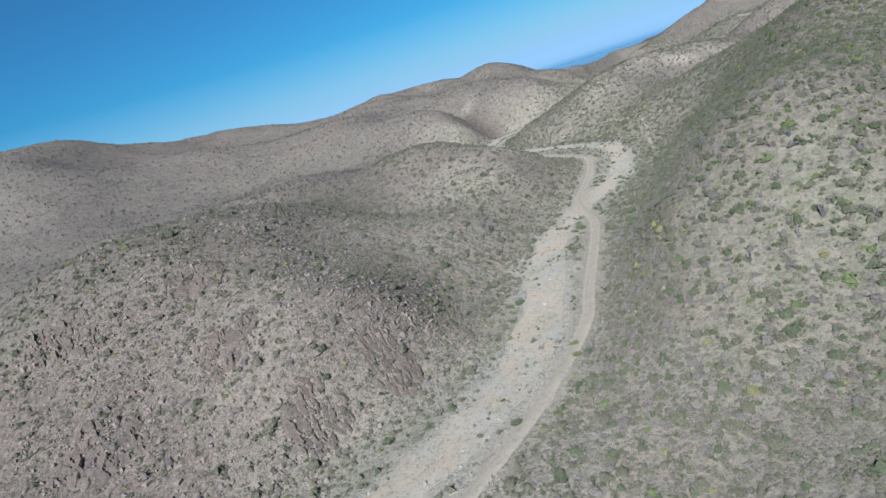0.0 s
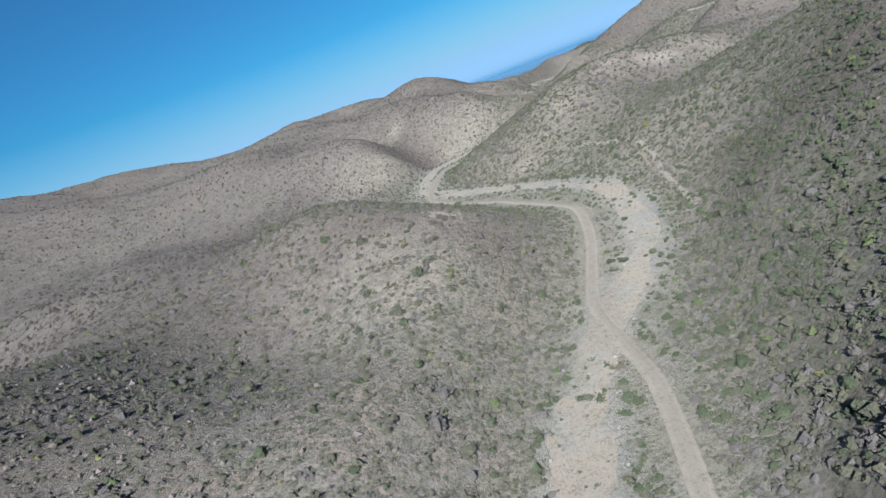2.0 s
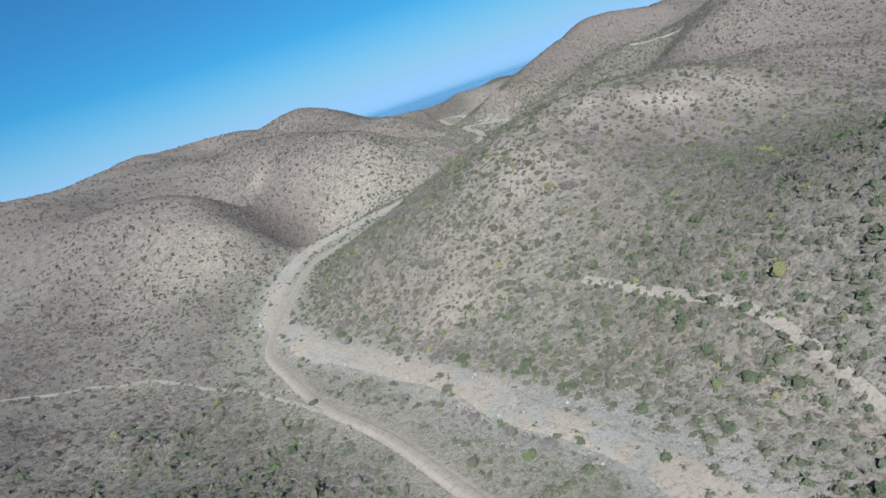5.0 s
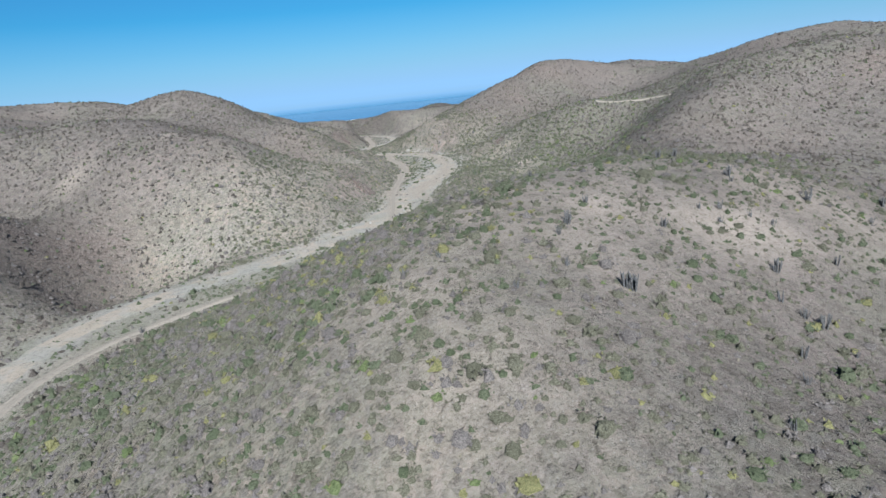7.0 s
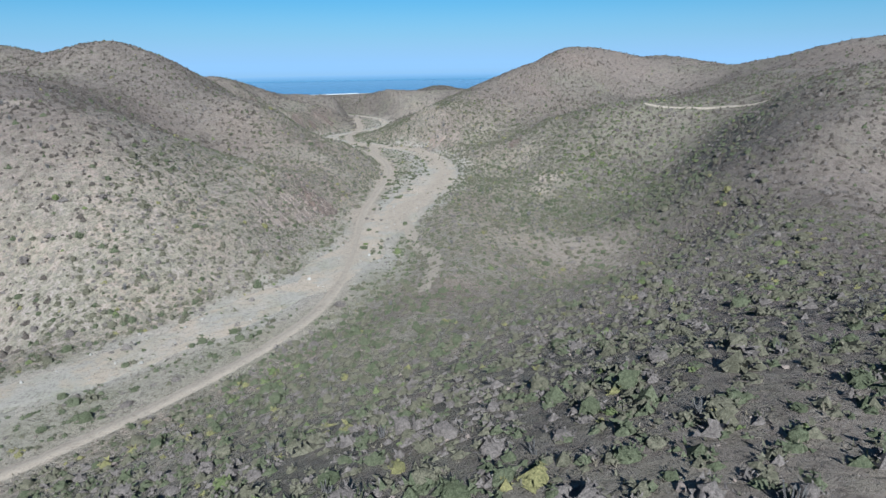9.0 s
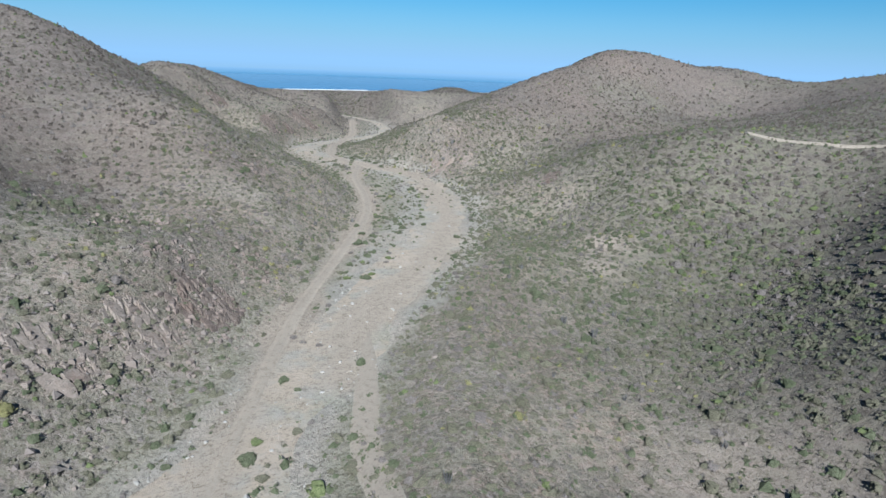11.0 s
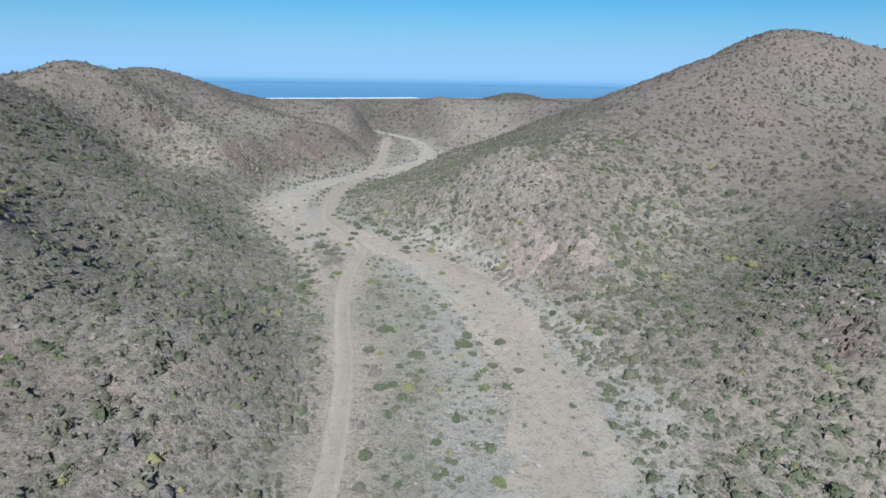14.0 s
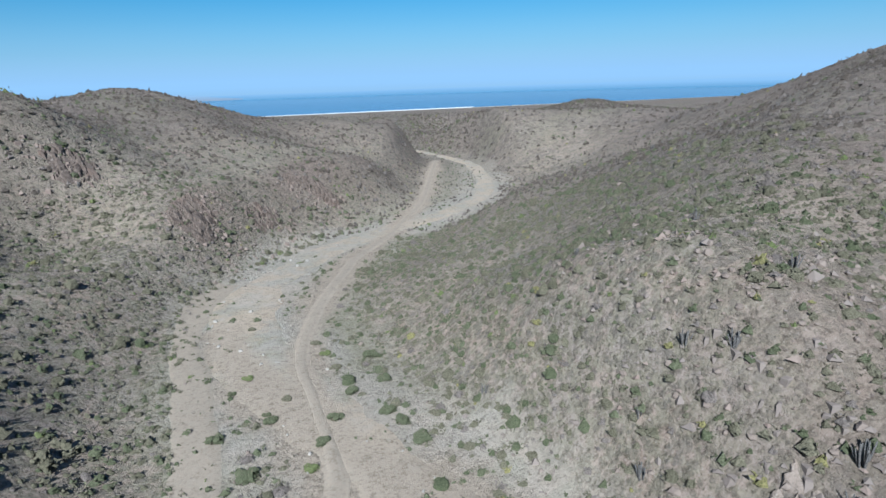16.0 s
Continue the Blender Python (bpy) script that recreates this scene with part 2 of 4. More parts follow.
def face_material(name, dark, light, stain):
    m = Mat(name, 0.9, 0.15)
    c = m.mix(m.noise(0.5, 6, 0.7), dark, light)
    c = m.mix(m.ramp(m.noise(2.2, 7, 0.8), (0.46, 0.0), (0.6, 0.8)), c, tuple(0.6 * k for k in dark))
    c = m.mix(m.ramp(m.noise(0.2, 4, 0.6), (0.52, 0.0), (0.66, 0.6)), c, stain)
    m.bump(m.noise(6.0, 6, 0.75), 0.7, 0.08)
    return m.colour(speckle(m, c, 0.6))


def rubble_material():
    m = Mat("slope_rubble", 0.9, 0.2)
    c = m.mix(m.noise(1.6, 6, 0.75), (0.098, 0.08, 0.069), (0.19, 0.158, 0.138))
    m.bump(m.noise(5.0, 5, 0.7), 0.6, 0.1)
    return m.colour(m.mix(m.math("MULTIPLY", m.island(), 0.6), c, (0.175, 0.149, 0.131)))


def sea_material():
    m = Mat("sea_water", 0.25, 0.5)
    c = m.mix(m.noise(0.004, 3), (0.03, 0.105, 0.19), (0.045, 0.13, 0.225))
    m.bump(m.noise(0.08, 6, 0.7), 0.25, 1.0)
    return m.colour(c)


def haze_glow_material():
    """Sea haze painted as glow: an emissive veil stands in for scattered daylight."""
    m = bpy.data.materials.new("painted_sea_haze")
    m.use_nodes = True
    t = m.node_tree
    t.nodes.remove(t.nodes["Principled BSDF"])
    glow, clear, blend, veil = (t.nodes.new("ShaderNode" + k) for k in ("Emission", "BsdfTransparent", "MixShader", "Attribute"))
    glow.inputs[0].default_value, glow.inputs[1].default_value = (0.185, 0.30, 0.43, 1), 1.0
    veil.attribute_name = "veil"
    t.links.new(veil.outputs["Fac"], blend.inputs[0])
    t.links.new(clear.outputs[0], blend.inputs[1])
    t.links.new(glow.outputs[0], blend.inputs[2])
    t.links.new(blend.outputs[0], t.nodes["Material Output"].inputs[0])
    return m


def plain_material(name, colour, rough=0.9):
    m = Mat(name, rough, 0.1)
    return m.colour(m.mix(m.noise(0.05, 5), tuple(0.85 * v for v in colour), colour))


MAT = {
    "ground": ground_material(),
    "gravel": gravel_material(),
    "road": road_material(),
    "path": path_material(),
    "rock": rock_material(),
    "pale_rock": stone_material(),
    "dark_rock": rock_material("outcrop_rock", 1.06),
    "rubble": rubble_material(),
    "face_rock": face_material("pale_bedrock", (0.165, 0.134, 0.111), (0.255, 0.212, 0.18), (0.225, 0.162, 0.126)),
    "crag_rock": face_material("dark_bedrock", (0.088, 0.068, 0.057), (0.165, 0.132, 0.112), (0.12, 0.084, 0.067)),
    "green": leaf_material("green_scrub", (0.066, 0.078, 0.044), (0.105, 0.118, 0.068), (0.16, 0.165, 0.108)),
    "olive": leaf_material("olive_scrub", (0.092, 0.088, 0.06), (0.142, 0.134, 0.093), (0.205, 0.19, 0.138)),
    "grey": leaf_material("grey_scrub", (0.118, 0.102, 0.092), (0.172, 0.15, 0.136), (0.24, 0.21, 0.19)),
    "brown": leaf_material("brown_scrub", (0.068, 0.057, 0.048), (0.105, 0.088, 0.074), (0.15, 0.127, 0.108)),
    "lush": leaf_material("fresh_green", (0.09, 0.115, 0.048), (0.14, 0.165, 0.07), (0.20, 0.215, 0.105)),
    "yellow": leaf_material("yellow_bloom", (0.14, 0.135, 0.065), (0.21, 0.195, 0.088), (0.31, 0.28, 0.125)),
    "straw": leaf_material("dry_grass", (0.16, 0.138, 0.10), (0.225, 0.195, 0.145), (0.28, 0.245, 0.188)),
    "cactus": leaf_material("cactus_skin", (0.085, 0.08, 0.076), (0.125, 0.118, 0.11), (0.17, 0.162, 0.154), 0.7, 0.15, 0.0),
    "twig": plain_material("twig_bark", (0.16, 0.13, 0.10)),
    "sea": sea_material(),
    "haze": haze_glow_material(),
    "foam": plain_material("surf_foam", (0.8, 0.82, 0.82), 0.6),
    "far_hill": plain_material("far_hill", (0.15, 0.14, 0.14)),
    "sand": plain_material("beach_sand", (0.50, 0.44, 0.36)),
}


# ---- the lie of the land ----
def lattice(i, j, seed):
    v = np.sin(i * 127.1 + j * 311.7 + seed * 74.7) * 43758.5453
    return v - np.floor(v)


def value_noise(x, y, seed=0):
    i, j = np.floor(x), np.floor(y)
    u, v = x - i, y - j
    u, v = u * u * (3 - 2 * u), v * v * (3 - 2 * v)
    a = lattice(i, j, seed) * (1 - u) + lattice(i + 1, j, seed) * u
    b = lattice(i, j + 1, seed) * (1 - u) + lattice(i + 1, j + 1, seed) * u
    return a * (1 - v) + b * v


def fbm(x, y, size, octaves=4, seed=0):
    """Fractal noise, about -1 to 1, whose largest lumps are size metres."""
    total, gain = 0, 1.0
    for k in range(octaves):
        f = 2.0**k / size
        total = total + gain * (2 * value_noise(x * f + 17.3 * k, y * f - 9.1 * k, seed + k) - 1)
        gain *= 0.5
    return total / 1.6


def step(t):
    t = np.clip(t, 0, 1)
    return t * t * (3 - 2 * t)


WASH = np.array([(-45, 10, 8), (-32, 34, 8), (-18, 54, 9), (-4, 67, 9), (8, 80, 7.5), (14, 93, 7), (20, 108, 7), (28, 124, 6.5), (36, 140, 6.5), (46, 157, 6.5), (56, 172, 7.5), (62, 187, 7.5), (64, 207, 8), (59, 229, 8), (51, 254, 8.5), (43, 278, 8.5), (42, 300, 8), (43, 318, 7.5), (47, 336, 7.5), (53, 353, 8), (64, 367, 9), (80, 377, 9.5), (97, 384, 10), (112, 388, 10), (128, 398, 9.5), (140, 408, 9), (149, 422, 9.5), (158, 437, 10), (168, 453, 10), (178, 467, 10.5), (190, 484, 12), (200, 501, 13), (208, 520, 14), (211, 540, 14.5), (213, 560, 14), (212, 578, 12), (208, 594, 11.5), (206, 610, 11.5), (205, 625, 11), (210, 641, 10), (219, 657, 10), (231, 672, 9.5), (246, 690, 9.5), (258, 711, 10.5), (271, 747, 12), (279, 780, 11), (283, 812, 9), (277, 850, 8), (268, 920, 8), (285, 1100, 10), (300, 1500, 14), (300, 2100, 14)], float)
ROAD = np.array([(-14, 46), (-4, 56), (8, 70), (18, 85), (22, 95), (26, 105), (31, 117), (36, 131), (38, 143), (40, 154), (45, 165), (51, 177), (55, 187), (58, 198), (57, 208), (53, 226), (50, 239), (45, 254), (42, 270), (40, 286), (44, 306), (50, 326), (56, 344), (66, 356), (82, 365), (99, 371), (117, 381), (132, 394), (143, 412), (152, 432), (158, 447), (164, 460), (171, 473), (183, 495), (192, 513), (198, 533), (201, 549), (204, 562), (208, 573), (211, 581), (210, 594), (209, 606), (212, 622), (217, 638), (221, 650), (229, 665), (238, 685), (247, 706), (257, 738), (268, 775), (276, 800)], float)
FLOOR_Y = (-100, 80, 120, 170, 200, 230, 264, 330, 400, 450, 520, 590, 630, 670, 720, 763, 850, 1000, 1500, 2000, 2080, 2400, 9000)
FLOOR_Z = (51, 51, 52, 53, 54.5, 54.4, 53.4, 52, 51, 50.5, 50.2, 50.2, 49.2, 47, 46, 45.5, 44.5, 42, 25, 4, 0.5, -12, -40)
# The stony bed: place and half its width.
BED = np.array([(-30, 34, 5), (-15, 57, 5), (-4, 66, 5), (4, 74, 4.5), (11, 87, 4.5), (17, 105, 4.4), (21, 119, 4.2), (27, 131, 3.8), (36, 144, 3.4), (47, 157, 3.2), (57, 168, 3.2), (63, 181, 3.2), (68, 195, 3.2), (69, 210, 3.2), (65, 228, 3.2), (58, 252, 3.2), (48, 276, 3.2), (43, 298, 3), (43, 316, 3), (47, 336, 3), (52, 354, 3.2), (61, 369, 3.8), (73, 378, 4), (88, 385, 4.5), (104, 391, 5), (119, 399, 5.5), (131, 405, 6)], float)
BED_LOW = np.array([(131, 405, 6), (139, 410, 6.5), (146, 418, 7), (155, 431, 7), (165, 445, 7), (177, 460, 7), (192, 480, 7), (202, 493, 6.5), (211, 508, 6), (218, 525, 5.5), (221, 540, 5.2), (222, 553, 5), (220, 566, 4.8), (216, 579, 4.8), (211, 590, 5), (206, 602, 5), (203, 614, 5.5), (202, 628, 5.5), (207, 643, 5), (218, 662, 4.6), (234, 676, 4.2), (250, 688, 3.6), (263, 703, 3.6), (273, 722, 3.6), (281, 750, 3.6), (286, 785, 3.5), (283, 815, 3.2), (276, 850, 3), (268, 920, 3)], float)


def smooth_line(points, pitch):
    """A Catmull-Rom line through points, resampled."""
    p = np.vstack([2 * points[0] - points[1], points, 2 * points[-1] - points[-2]])
    out = []
    for a, b, c, d in zip(p[:-3], p[1:-2], p[2:-1], p[3:]):
        n = max(2, int(np.linalg.norm(c - b) / pitch))
        t = (np.arange(n) / n)[:, None]
        out.append(0.5 * (2 * b + (c - a) * t + (2 * a - 5 * b + 4 * c - d) * t**2 + (3 * b - a - 3 * c + d) * t**3))
    return np.vstack(out + [points[-1:]])


SAND = np.array([(163, 436), (167, 446), (176, 457), (188, 470), (198, 484), (207, 498), (213, 512), (218, 526), (222, 542), (223, 555), (220, 570), (214, 583), (208, 594), (203, 604), (199, 616)], float)
WASH_LINE, ROAD_LINE = smooth_line(WASH, 9.0), smooth_line(ROAD, 1.2)
SAND_LINE = smooth_line(SAND, 5.0)
BED_LINE = np.vstack([smooth_line(BED, 4.0)[:-1], smooth_line(BED_LOW, 4.0)])


def from_line(x, y, line):
    """Distance from a line of points; where they carry a half width, from its edge."""
    best = np.full(x.shape, 1e9)
    for a, b in zip(line[:-1], line[1:]):
        dx, dy = b[0] - a[0], b[1] - a[1]
        t = np.clip(((x - a[0]) * dx + (y - a[1]) * dy) / (dx * dx + dy * dy), 0, 1)
        d = np.hypot(x - a[0] - t * dx, y - a[1] - t * dy)
        best = np.minimum(best, d - (a[2] + t * (b[2] - a[2])) if len(a) > 2 else d)
    return best


HILLS = []


def hill(x, y, rise, across, along, turn=0):
    """A rounded swell (or, with a rise below nought, a hollow) of the land."""
    HILLS.append((x, y, rise, across, along, math.cos(radians(turn)), math.sin(radians(turn))))


hill(52, 85, 16.8, 16, 16, 0)
hill(-15, 85, 12.0, 16, 16, 0)
hill(-60, 104, 7.2, 34, 34, 0)
hill(74, 107, 10.7, 16, 16, 0)
hill(-38, 107, 4.2, 16, 16, 0)
hill(104, 124, 16.9, 55, 28, 45)
hill(-64, 124, 21.8, 55, 28, 45)
hill(-15, 130, 2.3, 16, 16, 0)
hill(7, 130, 7.2, 16, 16, 0)
hill(0, 140, -5.2, 160, 160, 0)
hill(86, 141, 4.1, 16, 16, 0)
hill(63, 148, 6.5, 22, 22, 0)
hill(-4, 163, -5.5, 16, 16, 0)
hill(18, 174, 11.8, 16, 16, 0)
hill(104, 180, 1.4, 55, 28, 0)
hill(132, 180, 12.2, 55, 28, 90)
hill(41, 186, 5.0, 16, 16, 0)
hill(108, 186, 4.2, 16, 16, 0)
hill(7, 186, 2.4, 16, 16, 0)
hill(-36, 208, 14.1, 55, 28, 90)
hill(7, 208, 12.9, 16, 16, 0)
hill(108, 208, 7.3, 16, 16, 0)
hill(108, 230, 3.7, 16, 16, 0)
hill(-64, 236, 5.0, 55, 28, 0)
hill(97, 264, 4.4, 16, 16, 0)
hill(97, 286, 6.4, 16, 16, 0)
hill(132, 292, 6.8, 55, 28, 0)
hill(132, 320, 20.0, 55, 28, 0)
hill(365, 350, 15.6, 90, 45, 0)
hill(244, 376, 7.3, 55, 28, 45)
hill(41, 387, 12.7, 16, 16, 0)
hill(-40, 395, 4.0, 90, 90, 0)
hill(320, 395, 17.6, 90, 45, 135)
hill(188, 404, 1.6, 55, 28, 90)
hill(272, 404, 14.1, 55, 28, 0)
hill(74, 421, -6.2, 16, 16, 0)
hill(244, 432, -16.2, 55, 28, 0)
hill(-36, 432, 8.7, 55, 28, 90)
hill(365, 440, 23.8, 90, 45, 90)
hill(97, 443, 7.1, 16, 16, 0)
hill(160, 460, 4.5, 55, 28, 0)
hill(104, 460, 11.4, 55, 28, 135)
hill(-320, 460, 23.1, 160, 160, 0)
hill(-310, 485, 16.3, 90, 45, 135)
hill(76, 488, 7.7, 55, 55, 0)
hill(142, 488, -4.4, 16, 16, 0)
hill(231, 499, -8.1, 16, 16, 0)
hill(153, 510, 9.0, 16, 16, 0)
hill(272, 516, 13.5, 55, 28, 135)
hill(76, 516, 8.1, 55, 28, 45)
hill(-310, 530, 31.7, 90, 45, 90)
hill(164, 533, 2.9, 16, 16, 0)
hill(198, 533, 11.8, 16, 16, 0)
hill(153, 544, 13.4, 16, 16, 0)
hill(254, 544, -9.0, 16, 16, 0)
hill(242, 566, 8.4, 16, 16, 0)
hill(160, 572, -10.0, 55, 28, 0)
hill(300, 572, 6.7, 55, 28, 45)
hill(104, 572, -9.4, 55, 28, 135)
hill(328, 572, 9.1, 55, 28, 135)
hill(590, 575, 14.6, 90, 45, 45)
hill(455, 575, 20.0, 90, 45, 90)
hill(231, 578, 12.3, 16, 16, 0)
hill(175, 578, 13.6, 16, 16, 0)
hill(265, 589, 6.7, 16, 16, 0)
hill(248, 594, 1.3, 22, 22, 0)
hill(132, 600, 21.9, 55, 28, 90)
hill(412, 600, -1.0, 55, 55, 0)
hill(-288, 600, 17.6, 55, 55, 0)
hill(104, 600, 25.0, 55, 28, 135)
hill(164, 600, -0.9, 16, 16, 0)
hill(263, 610, 7.6, 22, 22, 0)
hill(240, 620, -8.7, 160, 160, 0)
hill(-240, 620, 30.0, 160, 160, 0)
hill(500, 620, 5.2, 90, 90, 0)
hill(50, 620, 17.4, 90, 45, 45)
hill(590, 620, 22.0, 90, 45, 90)
hill(-40, 620, 3.2, 90, 45, 45)
hill(153, 622, 5.3, 16, 16, 0)
hill(300, 628, 7.8, 55, 28, 90)
hill(356, 628, 23.1, 55, 28, 0)
hill(198, 634, 16.6, 16, 16, 0)
hill(175, 645, -15.2, 16, 16, 0)
hill(365, 648, 15.8, 34, 34, 0)
hill(156, 656, 15.9, 22, 22, 0)
hill(198, 656, 3.1, 16, 16, 0)
hill(5, 665, 22.7, 90, 45, 90)
hill(-220, 665, 10.0, 90, 45, 0)
hill(164, 667, 6.4, 16, 16, 0)
hill(384, 684, 22.8, 55, 28, 135)
hill(216, 684, 7.8, 55, 28, 135)
hill(298, 690, 8.7, 16, 16, 0)
hill(-130, 710, 15.7, 90, 45, 135)
hill(545, 710, 7.6, 90, 45, 45)
hill(500, 710, 14.8, 90, 45, 90)
hill(-204, 712, 13.2, 55, 55, 0)
hill(244, 740, 17.0, 55, 28, 90)
hill(382, 750, 2.1, 34, 34, 0)
hill(140, 755, 4.7, 90, 45, 90)
hill(320, 755, 6.7, 90, 45, 0)
hill(188, 768, 4.7, 55, 28, 90)
hill(160, 768, 20.1, 55, 28, 90)
hill(384, 824, 11.9, 55, 28, 90)
hill(300, 824, 10.3, 55, 28, 135)
hill(455, 845, -12.5, 90, 45, 90)
hill(160, 852, -19.9, 55, 28, 0)
hill(328, 880, -31.7, 55, 28, 90)
hill(384, 880, 10.0, 55, 28, 45)
hill(185, 890, -11.0, 90, 45, 0)
hill(560, 1180, -75.4, 160, 160, 0)
hill(132, 606, -3, 12, 30, 0)
hill(98, 614, 5, 14, 25, 0)
hill(160, 674, 3, 12, 12, 0)
hill(220, 0, 4.2, 110, 110)
hill(82, 66, 5.0, 60, 60)
hill(-260, 120, 2.3, 110, 110)
hill(-140, 120, 3.9, 110, 110)
hill(100, 120, -4.0, 110, 110)
hill(220, 120, 5.5, 110, 110)
hill(16, 132, -2.6, 60, 60)
hill(214, 132, 4.0, 60, 60)
hill(76, 152, -7.6, 32, 32)
hill(114, 152, 4.4, 32, 32)
hill(16, 154, 4.1, 18, 18)
hill(104, 154, 5.1, 18, 18)
hill(-38, 190, -4.5, 32, 32)
hill(104, 198, -6.1, 18, 18)
hill(148, 198, 7.9, 60, 60)
hill(38, 220, 4.4, 18, 18)
hill(-260, 240, 3.1, 110, 110)
hill(-140, 240, 3.8, 110, 110)
hill(220, 240, -2.9, 110, 110)
hill(460, 240, -3.2, 110, 110)
hill(-116, 264, 2.9, 60, 60)
hill(-50, 264, 2.9, 60, 60)
hill(148, 264, -4.7, 18, 18)
hill(190, 266, -2.5, 32, 32)
hill(214, 308, 3.7, 18, 18)
hill(-182, 330, -1.8, 60, 60)
hill(16, 330, -3.6, 60, 60)
hill(82, 330, -3.3, 60, 60)
hill(346, 330, -4.1, 60, 60)
hill(-152, 342, -3.4, 32, 32)
hill(-114, 342, 4.2, 32, 32)
hill(236, 352, -7.8, 18, 18)
hill(-380, 360, 1.1, 110, 110)
hill(-260, 360, 3.7, 110, 110)
hill(220, 360, 2.6, 110, 110)
hill(340, 360, -7.8, 110, 110)
hill(580, 360, 7.9, 110, 110)
hill(192, 374, 7.1, 18, 18)
hill(236, 374, 3.3, 18, 18)
hill(-228, 380, 3.2, 32, 32)
hill(-152, 380, -4.8, 32, 32)
hill(-38, 380, -5.6, 32, 32)
hill(76, 380, -3.6, 32, 32)
hill(-314, 396, 2.1, 60, 60)
hill(-248, 396, 5.8, 60, 60)
hill(-116, 396, -7.7, 60, 60)
hill(60, 396, -10.9, 18, 18)
hill(82, 396, -1.7, 60, 60)
hill(192, 396, -9.6, 18, 18)
hill(280, 396, 7.9, 60, 60)
hill(346, 396, -4.1, 60, 60)
hill(412, 396, -4.9, 60, 60)
hill(-228, 418, 4.2, 32, 32)
hill(0, 418, 9.3, 32, 32)
hill(16, 418, 6.9, 18, 18)
hill(38, 418, 7.9, 18, 18)
hill(60, 418, -2.9, 18, 18)
hill(280, 418, 5.9, 18, 18)
hill(304, 418, 1.1, 32, 32)
hill(126, 440, -6.2, 18, 18)
hill(-38, 456, 4.1, 32, 32)
hill(38, 456, -4.0, 32, 32)
hill(-182, 462, 5.8, 60, 60)
hill(38, 462, -9.9, 18, 18)
hill(280, 462, -3.9, 60, 60)
hill(346, 462, 4.9, 60, 60)
hill(412, 462, 8.1, 60, 60)
hill(478, 462, 5.7, 60, 60)
hill(544, 462, 13.6, 60, 60)
hill(-260, 480, 1.3, 110, 110)
hill(-140, 480, 1.1, 110, 110)
hill(100, 480, 4.8, 110, 110)
hill(340, 480, -2.6, 110, 110)
hill(460, 480, 6.2, 110, 110)
hill(580, 480, 9.8, 110, 110)
hill(280, 484, 4.1, 18, 18)
hill(-228, 494, -4.1, 32, 32)
hill(-152, 494, 6.6, 32, 32)
hill(-38, 494, 4.0, 32, 32)
hill(38, 494, -2.4, 32, 32)
hill(76, 494, 2.9, 32, 32)
hill(304, 494, 4.3, 32, 32)
hill(494, 494, 2.8, 32, 32)
hill(126, 506, -3.8, 18, 18)
hill(-314, 528, -5.0, 60, 60)
hill(-182, 528, 4.7, 60, 60)
hill(-116, 528, 2.0, 60, 60)
hill(-50, 528, 3.7, 60, 60)
hill(412, 528, 6.7, 60, 60)
hill(478, 528, 3.6, 60, 60)
hill(544, 528, 6.4, 60, 60)
hill(76, 532, 4.2, 32, 32)
hill(152, 532, -7.9, 32, 32)
hill(214, 550, 6.4, 18, 18)
hill(76, 570, 8.0, 32, 32)
hill(114, 570, 4.5, 32, 32)
hill(104, 572, -4.3, 18, 18)
hill(170, 572, -5.6, 18, 18)
hill(236, 572, -3.2, 18, 18)
hill(-182, 594, -5.1, 60, 60)
hill(-116, 594, -1.7, 60, 60)
hill(16, 594, -4.0, 60, 60)
hill(412, 594, -4.7, 60, 60)
hill(-380, 600, 3.3, 110, 110)
hill(-260, 600, 1.7, 110, 110)
hill(100, 600, 3.9, 110, 110)
hill(340, 600, -4.0, 110, 110)
hill(460, 600, -5.0, 110, 110)
hill(580, 600, -7.0, 110, 110)
hill(38, 608, -9.7, 32, 32)
hill(76, 608, -4.2, 32, 32)
hill(228, 608, 4.7, 32, 32)
hill(304, 608, 4.1, 32, 32)
hill(342, 608, 4.1, 32, 32)
hill(368, 616, 4.7, 18, 18)
hill(38, 638, -4.9, 18, 18)
hill(60, 638, 3.8, 18, 18)
hill(114, 646, -8.0, 32, 32)
hill(152, 646, -7.3, 32, 32)
hill(228, 646, -8.2, 32, 32)
hill(-116, 660, -5.0, 60, 60)
hill(-50, 660, -2.4, 60, 60)
hill(126, 660, -7.2, 18, 18)
hill(192, 660, 4.2, 18, 18)
hill(280, 660, 5.1, 18, 18)
hill(148, 682, 4.0, 18, 18)
hill(170, 682, -5.9, 18, 18)
hill(304, 684, 3.5, 32, 32)
hill(100, 690, 5.1, 38, 38)
hill(190, 690, 1.3, 38, 38)
hill(415, 690, 6.9, 38, 38)
hill(460, 690, 8.9, 38, 38)
hill(505, 690, 8.7, 38, 38)
hill(-380, 720, 4.8, 110, 110)
hill(-260, 720, 5.0, 110, 110)
hill(-140, 720, 5.6, 110, 110)
hill(-20, 720, 5.2, 110, 110)
hill(100, 720, 2.6, 110, 110)
hill(220, 720, 0.8, 110, 110)
hill(460, 720, 4.6, 110, 110)
hill(580, 720, 1.6, 110, 110)
hill(190, 722, 2.1, 32, 32)
hill(16, 726, 3.8, 60, 60)
hill(82, 726, 3.4, 60, 60)
hill(280, 726, -7.9, 60, 60)
hill(280, 735, -4.8, 38, 38)
hill(236, 748, -5.5, 18, 18)
hill(266, 760, -7.4, 32, 32)
hill(236, 770, 3.2, 18, 18)
hill(145, 780, -6.6, 38, 38)
